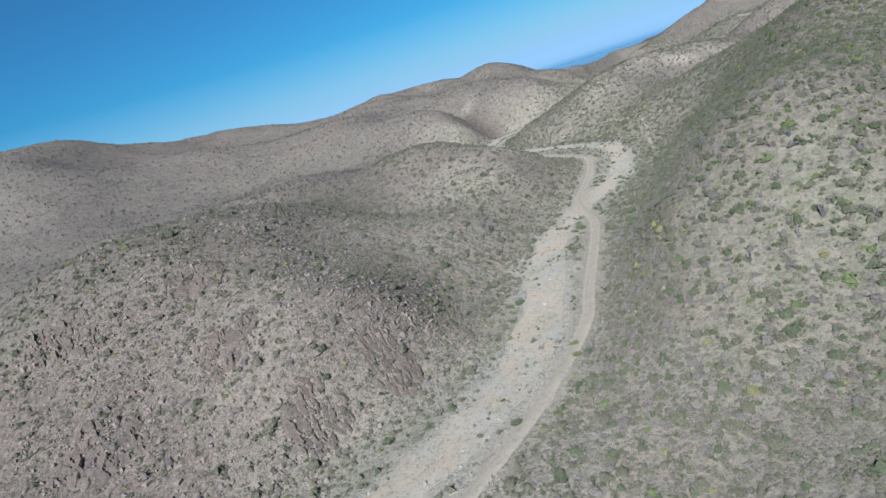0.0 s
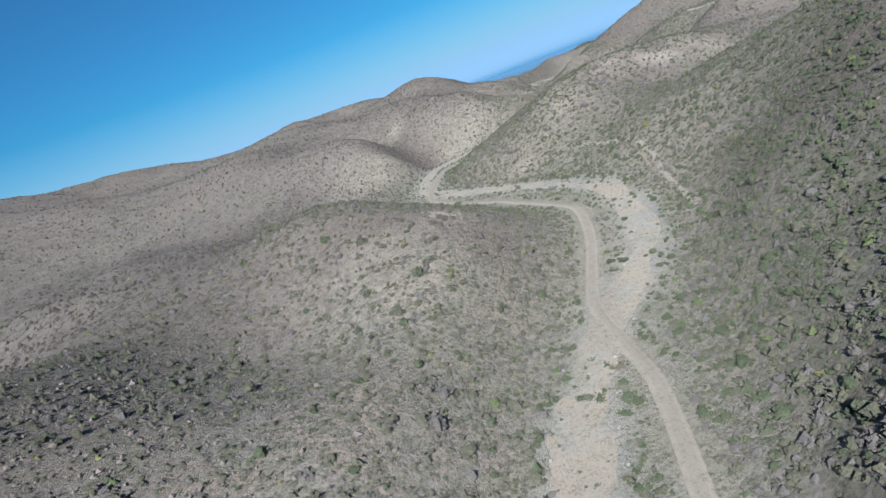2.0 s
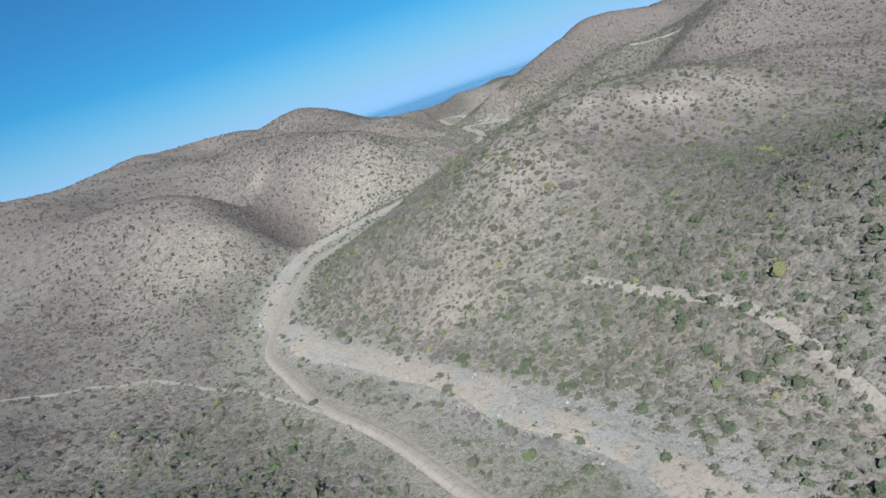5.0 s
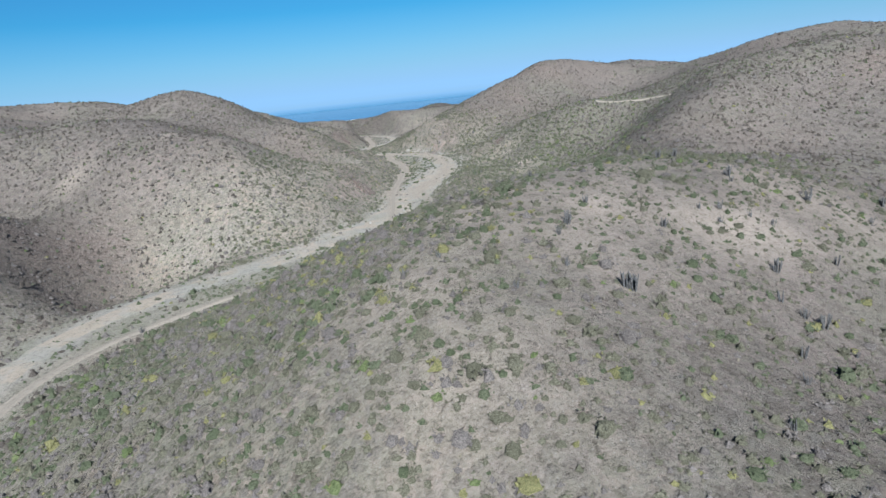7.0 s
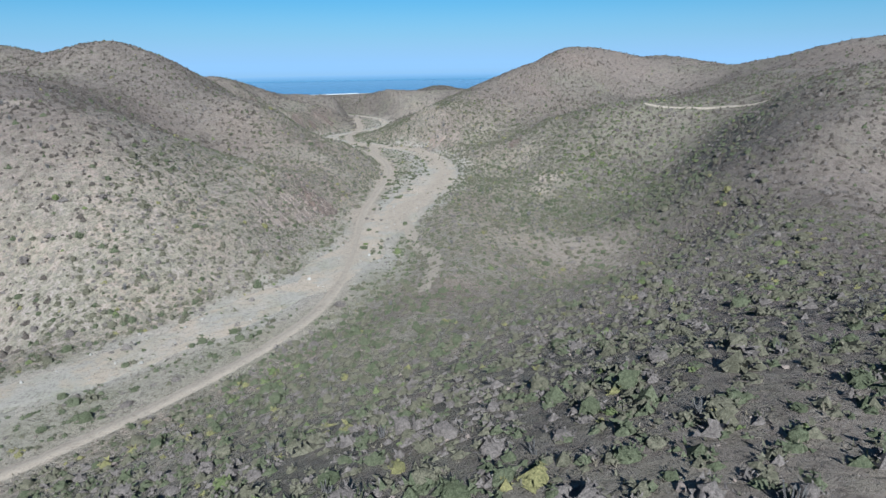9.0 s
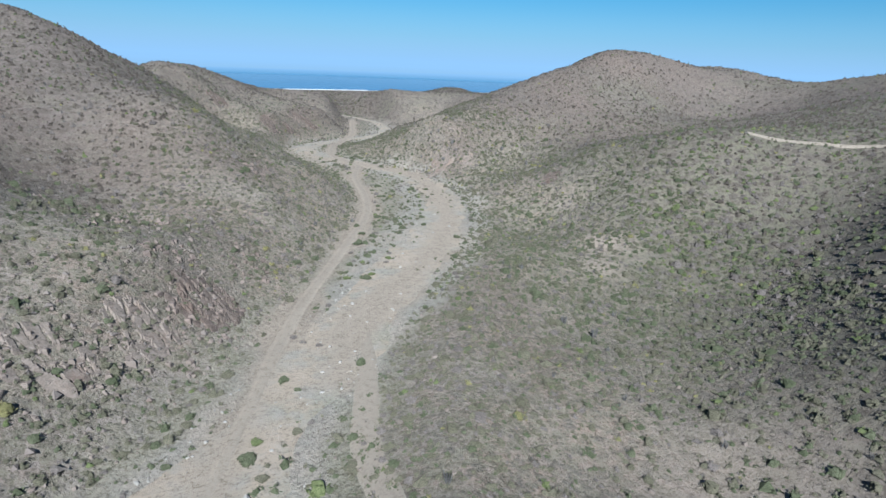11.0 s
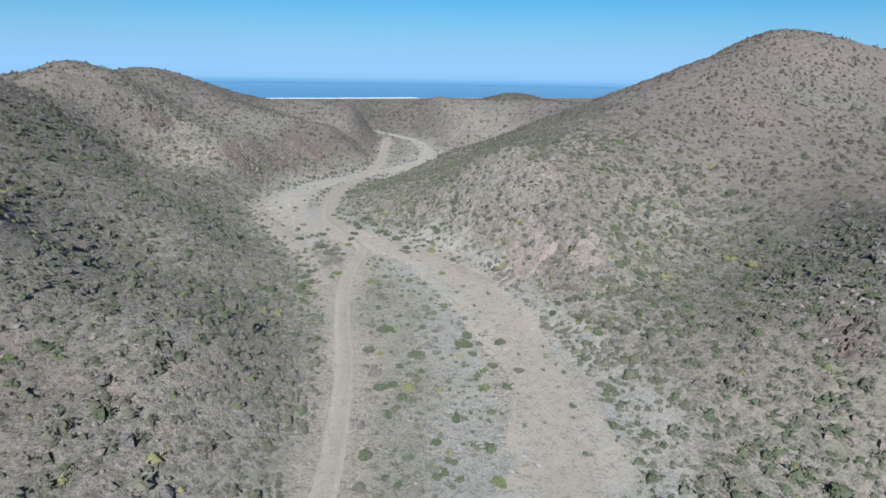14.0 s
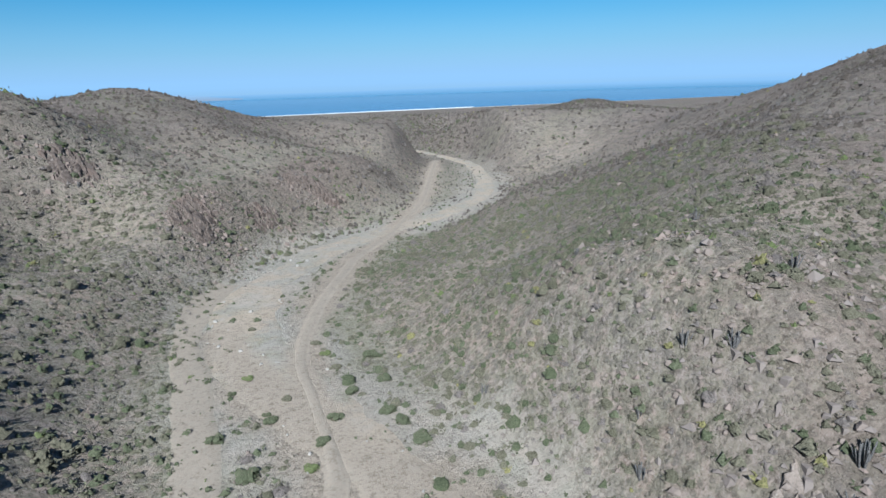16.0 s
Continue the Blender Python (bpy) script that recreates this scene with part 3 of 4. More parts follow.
hill(190, 780, 2.5, 38, 38)
hill(325, 780, 3.7, 38, 38)
hill(370, 780, -2.1, 38, 38)
hill(148, 792, -3.8, 60, 60)
hill(304, 798, 1.7, 32, 32)
hill(258, 814, -2.0, 18, 18)
hill(325, 825, 5.6, 38, 38)
hill(370, 825, -4.2, 38, 38)
hill(415, 825, -4.9, 38, 38)
hill(-260, 840, 5.3, 110, 110)
hill(-140, 840, 10.1, 110, 110)
hill(-20, 840, 5.3, 110, 110)
hill(220, 840, 2.3, 110, 110)
hill(340, 840, 5.9, 110, 110)
hill(460, 840, 2.5, 110, 110)
hill(580, 840, 2.1, 110, 110)
hill(370, 870, -2.2, 38, 38)
hill(415, 870, -1.0, 38, 38)
hill(325, 960, 11.3, 38, 38)
hill(370, 960, 6.5, 38, 38)
hill(184, 381, -6.5, 15, 12)
hill(206, 384, -3, 14, 12)


def land(x, y, fine=True):
    """Height, distance from the foot of the slopes, and how far they stand clear of the floor."""
    away = np.full(x.shape, 1e9)
    near = (x > -500) & (x < 800)
    away[near] = from_line(x[near], y[near], WASH_LINE if fine else WASH)
    away = np.where(near, away, 500.0)
    up = step(away / 17.0)
    rise = np.zeros(x.shape)
    for cx, cy, h, a, b, c, s in HILLS:
        dx, dy = x - cx, y - cy
        rise += h * np.exp(-0.5 * (((dx * c + dy * s) / a) ** 2 + ((dy * c - dx * s) / b) ** 2))
    outer = step((-260 - x) / 300) + 0.5 * step((x - 560) / 320) + step((-40 - y) / 150)
    inland = 1 - step((y - 900) / 500)
    rise += np.clip(outer, 0, 1) * inland * (45 + 40 * fbm(x, y, 260, 3, 5))
    rise += np.interp(y, (740, 850, 950, 1150, 1550, 2000), (0, 17, 15, 10, 4, 0)) * (1 + 0.12 * fbm(x, y, 160, 4, 8))
    z = np.interp(y, FLOOR_Y, FLOOR_Z) + up * rise
    z += up * (1.5 * fbm(x, y, 38, 4, 11) + 0.5 * fbm(x, y, 7, 3, 23)) * (1 - step((y - 1500) / 400))
    gully = np.abs(fbm(x + 12 * fbm(x, y, 60, 2, 7), y + 12 * fbm(y, x, 60, 2, 9), 75, 3, 15))
    z += step((away - 45) / 80) * (5.0 * gully - 1.6) * (1 - step((y - 760) / 300))
    z += 0.12 * fbm(x, y, 4, 3, 31)
    return z, away, up


def axis(lo, a, b, hi, pitch, grow):
    """Grid lines: even from a to b, ever wider beyond."""
    out, d, left, right = list(np.arange(a, b, pitch)), pitch, [], []
    at = a
    while at > lo:
        d *= grow
        at -= d
        left.append(at)
    at, d = out[-1], pitch
    while at < hi:
        d *= grow
        at += d
        right.append(at)
    return np.array(left[::-1] + out + right)


def mesh_from(name, verts, faces, material=None, smooth=False):
    """A mesh from arrays; faces is one array of triangles or of quads."""
    me = bpy.data.meshes.new(name)
    n, k = faces.shape
    me.vertices.add(len(verts))
    me.vertices.foreach_set("co", np.asarray(verts, np.float32).ravel())
    me.loops.add(n * k)
    me.loops.foreach_set("vertex_index", np.asarray(faces, np.int32).ravel())
    me.polygons.add(n)
    me.polygons.foreach_set("loop_start", np.arange(0, n * k, k, dtype=np.int32))
    me.update(calc_edges=True)
    me.polygons.foreach_set("use_smooth", np.full(n, smooth))
    if material:
        me.materials.append(material)
    return me


def give(me, name, values):
    me.attributes.new(name, "FLOAT", "POINT").data.foreach_set("value", np.asarray(values, np.float32).ravel())


def sheet_faces(rows, cols):
    i = np.arange(rows - 1)[:, None] * cols + np.arange(cols - 1)[None]
    return np.stack([i, i + 1, i + cols + 1, i + cols], -1).reshape(-1, 4)


GRID = {}


def surface(x, y):
    """Height of the built ground sheet."""
    xs, ys, z = GRID["x"], GRID["y"], GRID["z"]
    i = np.clip(np.searchsorted(xs, x) - 1, 0, len(xs) - 2)
    j = np.clip(np.searchsorted(ys, y) - 1, 0, len(ys) - 2)
    u, v = (x - xs[i]) / (xs[i + 1] - xs[i]), (y - ys[j]) / (ys[j + 1] - ys[j])
    return (z[j, i] * (1 - u) + z[j, i + 1] * u) * (1 - v) + (z[j + 1, i] * (1 - u) + z[j + 1, i + 1] * u) * v


def build_ground():
    xs = axis(-4600, -110, 330, 4600, 2.2, 1.06)
    ys = axis(-900, 20, 760, 2500, 2.2, 1.06)
    x, y = np.meshgrid(xs, ys)
    z, away, up = land(x, y)
    crags = np.clip(ROCKY(x, y), 0, 1) * up
    z = z + crags * (1.3 * np.abs(fbm(x, y, 9, 3, 45)) - 0.5 + 0.5 * np.abs(fbm(x, y, 4.5, 2, 47)))
    GRID.update(x=xs, y=ys, z=z)
    me = mesh_from("ground", np.stack([x, y, z], -1).reshape(-1, 3), sheet_faces(*x.shape), MAT["ground"], True)
    n = fbm(x, y, 9, 4, 3)
    bed = np.full(x.shape, 99.0)
    low = (x > -120) & (x < 400) & (y > -50) & (y < 1000)
    bed[low] = from_line(x[low], y[low], BED_LINE)
    give(me, "gravel", (1 - step((bed + 0.3 - 4.0 * step((y - 430) / 40) + 3.5 * n) / 2.8)) * (1 - 0.8 * step((y - 700) / 100)))
    track = np.full(x.shape, 99.0)
    track[low] = np.minimum(from_line(x[low], y[low], ROAD_LINE[::3]), from_line(x[low], y[low], SAND_LINE) - 1.0)
    give(me, "sand", (1 - step((track - 2.3 + 2.6 * n) / 2.0)) * (1 - 0.9 * up) * (0.35 + 0.65 * step((y - 380) / 60)))
    give(me, "flat", (1 - step((away + 2 * n) / 5.0)) * (1 - 0.85 * step((y - 690) / 120)))
    craggy = np.clip(fbm(x, y, 45, 4, 41) * 1.6 - 0.15 + ROCKY(x, y), 0, 1)
    give(me, "rocky", craggy * up)
    give(me, "bare", np.clip(BARE(x, y) * (0.8 + 0.7 * n), 0, 1))
    give(me, "herb", np.clip(LUSH(x, y) * 0.9 + 0.3 * fbm(x, y, 50, 4, 83), 0, 1) * up)
    give(me, "remote", np.maximum(step((away - 14) / 50), 0.9 * step((y - 690) / 120)) * (1 - step((y - 1750) / 250)))
    tagged(new("ground", me), "tan stony desert hillsides dotted with low scrub", "ground", kind="structure")


def spots(*rows):
    def field(x, y):
        total = np.zeros(np.shape(x))
        for cx, cy, r, k in rows:
            total = np.maximum(total, k * np.exp(-((x - cx) ** 2 + (y - cy) ** 2) / (r * r)))
        return total

    return field


# Craggy slopes, and patches with hardly any growth.
ROCKY = spots((-28, 66, 24, 1.0), (-8, 73, 12, 0.9), (-52, 72, 28, 1.0), (150, 457, 11, 1.0), (233, 550, 8, 1.0), (20, 80, 9, 0.5), (-45, 85, 38, 0.9), (-12, 88, 22, 1.0), (-30, 118, 30, 0.7), (235, 558, 13, 1.0), (240, 574, 16, 0.9), (140, 442, 15, 0.8), (147, 478, 16, 0.8), (172, 660, 26, 0.8), (195, 657, 15, 1.0), (216, 686, 12, 1.0), (28, 172, 8, 0.25), (167, 516, 12, 0.5), (250, 516, 10, 0.5), (60, 455, 40, 0.55), (20, 500, 50, 0.5), (95, 500, 35, 0.4))
BARE = spots((30, 190, 16, 0.45), (196, 402, 14, 0.4), (118, 300, 22, 0.6), (98, 292, 12, 0.55), (136, 312, 12, 0.5), (97, 277, 9, 0.5), (127, 300, 9, 0.6), (140, 291, 11, 0.7), (160, 290, 12, 0.7), (58, 468, 7, 0.5), (88, 470, 5, 0.5), (233, 472, 6, 0.8), (224, 463, 4, 0.8), (243, 500, 4, 0.8), (256, 584, 6, 0.6), (68, 262, 6, 0.7), (142, 486, 5, 0.7), (28, 180, 12, 0.35))
# Patches by growth: lush hollows, sparse tops, the rank north-facing side.
LUSH = spots((46, 68, 26, 1.0), (85, 112, 42, 1.0), (62, 92, 24, 0.9), (265, 455, 60, 1.0), (60, 120, 40, 0.8), (75, 60, 50, 0.9), (80, 240, 22, 0.7), (60, 330, 22, 0.9), (90, 345, 25, 0.9), (120, 375, 25, 0.8), (175, 560, 35, 0.35), (235, 500, 20, 0.5), (300, 520, 60, 0.6), (224, 690, 14, 1.0), (115, 140, 50, 0.9), (95, 95, 55, 0.9), (130, 200, 45, 0.6), (290, 480, 50, 0.9), (60, 310, 25, 0.8), (110, 330, 30, 0.8), (90, 300, 18, 0.7))
build_ground()


def ribbon(name, line, widths, lift, material, lanes, label, category, rut=False):
    """A strip draped over the land along a line."""
    d = np.gradient(line, axis=0)
    d /= np.linalg.norm(d, axis=1)[:, None]
    side = np.stack([d[:, 1], -d[:, 0]], 1)
    u = np.linspace(-1, 1, lanes)
    wob = np.stack([1 + 0.55 * fbm(line[:, 0], line[:, 1], 11, 5, s) for s in (51, 57)], 1)
    wide = np.where(u[None] < 0, wob[:, :1], wob[:, 1:]) if not rut else 1 + 0 * u[None]
    p = line[:, None] + side[:, None] * (u[None] * widths[:, None] * wide)[..., None]
    x, y = p[..., 0], p[..., 1]
    z = np.maximum(surface(x, y), 0) + lift * (1 - np.abs(u)[None] ** 4 * 2.2)
    if rut:
        z = z - 0.10 * (np.exp(-(((np.abs(u) - 0.55) / 0.2) ** 2)))[None]
    me = mesh_from(name, np.stack([x, y, z], -1).reshape(-1, 3), sheet_faces(*x.shape), MAT[material], True)
    give(me, "rut", np.broadcast_to(np.exp(-(((np.abs(u) - 0.55) / 0.18) ** 2)) * (1.0 if rut else 0.0), x.shape))
    drift = np.minimum(from_line(x, y, ROAD_LINE[::3]), from_line(x, y, SAND_LINE) - 1.0) + 2.2 * fbm(x, y, 9, 4, 3)
    give(me, "sand", 1 - step((drift - 1.2) / 2.2))
    give(me, "inner", np.broadcast_to(1 - np.abs(u) ** (1.6 if not rut else 2.5), x.shape))
    return tagged(new(name, me), label, category, kind="structure")


ribbon("dry_wash", BED_LINE[:, :2], BED_LINE[:, 2], 0.10, "gravel", 11, "bed of a dry wash in pale grey gravel and stones", "dry wash")
ribbon("dirt_road", ROAD_LINE, np.full(len(ROAD_LINE), 1.4), 0.16, "road", 15, "sandy two-rut vehicle track along the valley floor", "road", True)

FOOTPATH = smooth_line(np.array([(84, 246), (86, 232), (87, 220), (84, 208), (79, 196), (75, 185), (71, 172)], float), 1.5)
ribbon("footpath", FOOTPATH, np.full(len(FOOTPATH), 0.8), 0.10, "path", 7, "narrow pale footpath on the bank above the wash", "path")
SIDE_TRACK = smooth_line(np.array([(45, 252), (36, 271), (29, 280), (21, 290), (6, 300), (-14, 310)], float), 1.5)
ribbon("side_track", SIDE_TRACK, np.full(len(SIDE_TRACK), 1.1), 0.10, "path", 9, "faint dirt track leading into a side valley", "track", True)
HILL_TRACK = smooth_line(np.array([(288, 484), (290, 478), (293, 471), (297, 464), (301, 457), (302, 448), (303, 440)], float), 1.5)
ribbon("hillside_track", HILL_TRACK, np.full(len(HILL_TRACK), 1.2), 0.3, "path", 9, "pale dirt track cut across a distant hillside", "track", True)

CHANNEL = smooth_line(np.array([(198, 640), (195, 628), (195, 614), (197, 602), (199, 592), (200, 583), (201, 573), (201, 563)], float), 1.5)
ribbon("sandy_channel", CHANNEL, np.full(len(CHANNEL), 2.4), 0.1, "road", 9, "shallow sandy channel along the foot of the slope", "dry wash")
SPUR = smooth_line(np.array([(170, 447), (167, 437), (162, 423), (160, 409), (155, 398), (148, 388)], float), 1.5)
ribbon("sandy_channel", SPUR, np.full(len(SPUR), 1.6), 0.1, "road", 9, "sandy strip between shrubs on the valley floor", "dry wash")

# ---- sea, beach and surf beyond the valley's mouth ----
def coast_y(x):
    return 2060 + 0.02 * x + 25 * np.sin(x / 420)


def flat_strip(name, y0, y1, z, material, label, category, x0=-4500, x1=4500):
    x = np.linspace(x0, x1, 240)
    y = np.stack([coast_y(x) + y0, coast_y(x) + y1]) if y1 < 1000 else np.stack([coast_y(x) + y0, np.full(240, y1)])
    v = np.stack([np.broadcast_to(x, y.shape), y, np.full(y.shape, z)], -1).reshape(-1, 3)
    return tagged(new(name, mesh_from(name, v, sheet_faces(2, 240), MAT[material])), label, category, kind="structure")


flat_strip("water", -60, 4900, 0.0, "sea", "dark blue ocean under haze", "sea")
flat_strip("surf", -4, 26, 0.25, "foam", "white breaking surf along the shore", "surf", 150, 720)
flat_strip("beach", -70, -4, 0.35, "sand", "pale sand beach behind the surf", "beach")


def haze_glow_ring():
    """Glowing ring, painted as haze over the open sea, thickest at the horizon."""
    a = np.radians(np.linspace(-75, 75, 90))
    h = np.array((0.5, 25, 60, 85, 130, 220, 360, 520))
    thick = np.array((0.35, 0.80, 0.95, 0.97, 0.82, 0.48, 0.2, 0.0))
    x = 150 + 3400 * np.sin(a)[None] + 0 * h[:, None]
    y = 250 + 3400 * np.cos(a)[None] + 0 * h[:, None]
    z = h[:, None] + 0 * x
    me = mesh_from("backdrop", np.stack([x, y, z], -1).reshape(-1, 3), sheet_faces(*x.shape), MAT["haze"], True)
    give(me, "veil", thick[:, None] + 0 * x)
    ob = tagged(new("backdrop", me), "glowing pale blue sheet standing in for sea haze along the horizon", "haze", kind="structure")
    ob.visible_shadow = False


def headland():
    """Low hills far up the coast."""
    x = np.linspace(-2600, 40, 160)
    rise = np.interp(x, (-2600, -1500, -900, -560, -420, -300, -190, -80, 40), (0, 8, 16, 30, 24, 34, 22, 9, 0)) * (1 + 0.06 * fbm(x, 0 * x, 180, 4, 9))
    y = np.stack([np.full(160, 3700.0), np.full(160, 3800.0), np.full(160, 3950.0)])
    z = np.stack([np.zeros(160) - 1, rise * 0.45, rise])
    v = np.stack([np.broadcast_to(x, y.shape), y, z], -1).reshape(-1, 3)
    tagged(new("headland", mesh_from("headland", v, sheet_faces(3, 160), MAT["far_hill"], True)), "hazy hills far up the coast", "hills", kind="structure")


haze_glow_ring()
headland()

# ---- growth and stones ----
rng = np.random.default_rng(7)


def icosahedron():
    g = (1 + 5**0.5) / 2
    v = np.array([(-1, g, 0), (1, g, 0), (-1, -g, 0), (1, -g, 0), (0, -1, g), (0, 1, g), (0, -1, -g), (0, 1, -g), (g, 0, -1), (g, 0, 1), (-g, 0, -1), (-g, 0, 1)])
    f = [(0, 11, 5), (0, 5, 1), (0, 1, 7), (0, 7, 10), (0, 10, 11), (1, 5, 9), (5, 11, 4), (11, 10, 2), (10, 7, 6), (7, 1, 8)]
    f += [(3, 9, 4), (3, 4, 2), (3, 2, 6), (3, 6, 8), (3, 8, 9), (4, 9, 5), (2, 4, 11), (6, 2, 10), (8, 6, 7), (9, 8, 1)]
    return v / np.linalg.norm(v[0]), np.array(f)


ICO_V, ICO_F = icosahedron()


def shape_bush(leaves, core=True, upright=0.6, spread=1.0, leaf=1.0, loose=0.16, dome=0, girth=1.0):
    """A shrub of unit width: many small loose leaf sprays round an uneven core."""
    vs, fs, n = [], [], 0
    if dome:
        a = np.arange(dome) * 2 * np.pi / dome + rng.uniform(0, 1, dome) * 0.5
        r = rng.uniform(0.24, 0.44, dome) * girth
        ring = np.stack([r * np.cos(a), r * np.sin(a), rng.uniform(-0.08, 0.06, dome)], 1)
        tip = (rng.normal(0, 0.05), rng.normal(0, 0.05), 0.62 * upright)
        if dome > 5:
            q = r * rng.uniform(0.66, 0.92, dome)
            ring = np.vstack([ring, np.stack([q * np.cos(a + 0.3), q * np.sin(a + 0.3), rng.uniform(0.34, 0.56, dome) * upright], 1)])
        vs.append(np.vstack([ring, [tip]]))
        up = len(ring) - dome
        f = [(up + i, up + (i + 1) % dome, len(ring)) for i in range(dome)]
        if up:
            f += [t for i in range(dome) for t in ((i, (i + 1) % dome, up + i), ((i + 1) % dome, up + (i + 1) % dome, up + i))]
        fs.append(np.array(f))
        n = len(ring) + 1
    lobes = rng.normal(0, loose, (4, 3)) * (1, 1, 0.4)
    if core:
        v = ICO_V * (0.20 + 0.20 * rng.random((12, 1))) * (1, 1, 0.8 * upright / 0.6) + (0, 0, 0.2 * upright / 0.6)
        vs.append(v)
        fs.append(ICO_F)
        n = 12
    for _ in range(leaves):
        a, e = rng.uniform(0, 2 * np.pi), np.arcsin(rng.uniform(0.0, 1.0))
        out = np.array((np.cos(a) * np.cos(e) * spread, np.sin(a) * np.cos(e) * spread, np.sin(e) * upright * 1.35))
        spot = out * rng.uniform(0.22, 0.48 if loose else 0.36) + (0, 0, 0.06) + lobes[rng.integers(4)]
        spot[2] = abs(spot[2])
        along = out + rng.normal(0, 0.5, 3)
        along = along / np.linalg.norm(along) * rng.uniform(0.10, 0.20) * leaf
        side = np.cross(along, rng.normal(0, 1, 3))
        side = side / (np.linalg.norm(side) + 1e-6) * rng.uniform(0.06, 0.11) * leaf
        vs.append(np.array([spot - along * 0.6 + side, spot - along * 0.4 - side, spot + along]))
        fs.append(np.array([(0, 1, 2)]) + n)
        n += 3
    return np.vstack(vs), np.vstack(fs)


def shape_rock(flat=0.65):
    v = ICO_V * rng.uniform(0.34, 0.58, (12, 1)) * (1, rng.uniform(0.6, 1.0), flat)
    return v + (0, 0, 0.18), ICO_F


def shape_tuft(blades):
    vs, fs = [], []
    for k in range(blades):
        a, lean = rng.uniform(0, 2 * np.pi), rng.uniform(0.15, 0.55)
        d = np.array((np.cos(a), np.sin(a), 0))
        s = np.array((-d[1], d[0], 0)) * 0.10
        vs.append(np.array([d * 0.05 - s, d * 0.05 + s, d * lean + (0, 0, rng.uniform(0.4, 0.75))]))
        fs.append(np.array([(0, 1, 2)]) + 3 * k)
    return np.vstack(vs), np.vstack(fs)


def shape_stem(foot, tip, r0, r1, sides=5):
    """A ribbed stem with a rounded tip."""
    foot, tip = np.array(foot, float), np.array(tip, float)
    a = np.arange(sides) * 2 * np.pi / sides
    ring = np.stack([np.cos(a), np.sin(a), 0 * a], 1)
    v = np.vstack([foot + ring * r0 * 0.8, foot + (tip - foot) * 0.5 + ring * r0, foot + (tip - foot) * 0.93 + ring * r1, tip[None]])
    f = []
    for lv in range(2):
        for i in range(sides):
            j = (i + 1) % sides
            f += [(lv * sides + i, lv * sides + j, (lv + 1) * sides + j), (lv * sides + i, (lv + 1) * sides + j, (lv + 1) * sides + i)]
    f += [(2 * sides + i, 2 * sides + (i + 1) % sides, 3 * sides) for i in range(sides)]
    return v, np.array(f)


def shape_cactus(stems):
    vs, fs, n = [], [], 0
    for _ in range(stems):
        a, lean = rng.uniform(0, 2 * np.pi), rng.uniform(0.05, 0.45)
        foot = (0.14 * np.cos(a), 0.14 * np.sin(a), -0.1)
        tip = (lean * np.cos(a), lean * np.sin(a), rng.uniform(0.5, 1.0))
        v, f = shape_stem(foot, tip, rng.uniform(0.035, 0.055), 0.03, 4)
        vs.append(v)
        fs.append(f + n)
        n += len(v)
    return np.vstack(vs), np.vstack(fs)


def strew(name, shapes, x, y, size, tall, material, label, category, sink=0.04):
    """ONE object: copies of the shapes over the land."""
    if not len(x):
        return None
    z = surface(x, y)
    kind, turn = rng.integers(0, len(shapes), len(x)), rng.uniform(0, 2 * np.pi, len(x))
    vs, fs, n = [], [], 0
    for k, (v, f) in enumerate(shapes):
        m = kind == k
        if not m.any():
            continue
        c, s = np.cos(turn[m])[:, None], np.sin(turn[m])[:, None]
        px = (v[None, :, 0] * c - v[None, :, 1] * s) * size[m, None] + x[m, None]
        py = (v[None, :, 0] * s + v[None, :, 1] * c) * size[m, None] + y[m, None]
        pz = v[None, :, 2] * (size[m] * tall[m])[:, None] + (z[m] - sink * size[m])[:, None]
        vs.append(np.stack([px, py, pz], -1).reshape(-1, 3))
        fs.append((f[None] + (np.arange(m.sum()) * len(v))[:, None, None]).reshape(-1, 3) + n)
        n += len(vs[-1])
    me = mesh_from(name, np.vstack(vs), np.vstack(fs), MAT[material])
    return tagged(new(name, me), label, category, kind="stuff")


# The strip of land where single bushes show: along its slopes and floor.
STRIP = np.array([(-40, 50), (-20, 75), (15, 125), (50, 190), (105, 275), (130, 330), (160, 405), (200, 475), (215, 540), (215, 610)], float)

SIDE = np.array([(60, 55), (95, 125), (112, 190)], float)


def candidates(count, x0, x1, y0, y1, lo=-1e9, hi=1e9):
    """Random spots, lo to hi metres from the strip, with their distances from wash, bed and road."""
    x, y = rng.uniform(x0, x1, count), rng.uniform(y0, y1, count)
    gap = np.minimum(from_line(x, y, STRIP), from_line(x, y, SIDE) + 15)
    x, y = x[(gap > lo) & (gap <= hi)], y[(gap > lo) & (gap <= hi)]
    away = from_line(x, y, WASH_LINE)
    bed = from_line(x, y, BED_LINE)
    road = from_line(x, y, ROAD_LINE[::4])
    return x, y, away, bed, road


SPARSE = spots((98, 272, 22, 0.9), (128, 292, 30, 0.9), (15, 190, 26, 0.75), (190, 408, 22, 0.8), (178, 396, 12, 0.7), (-30, 95, 45, 0.2), (140, 450, 25, 0.5), (222, 450, 9, 1.0), (228, 462, 8, 1.0), (215, 440, 6, 0.9))


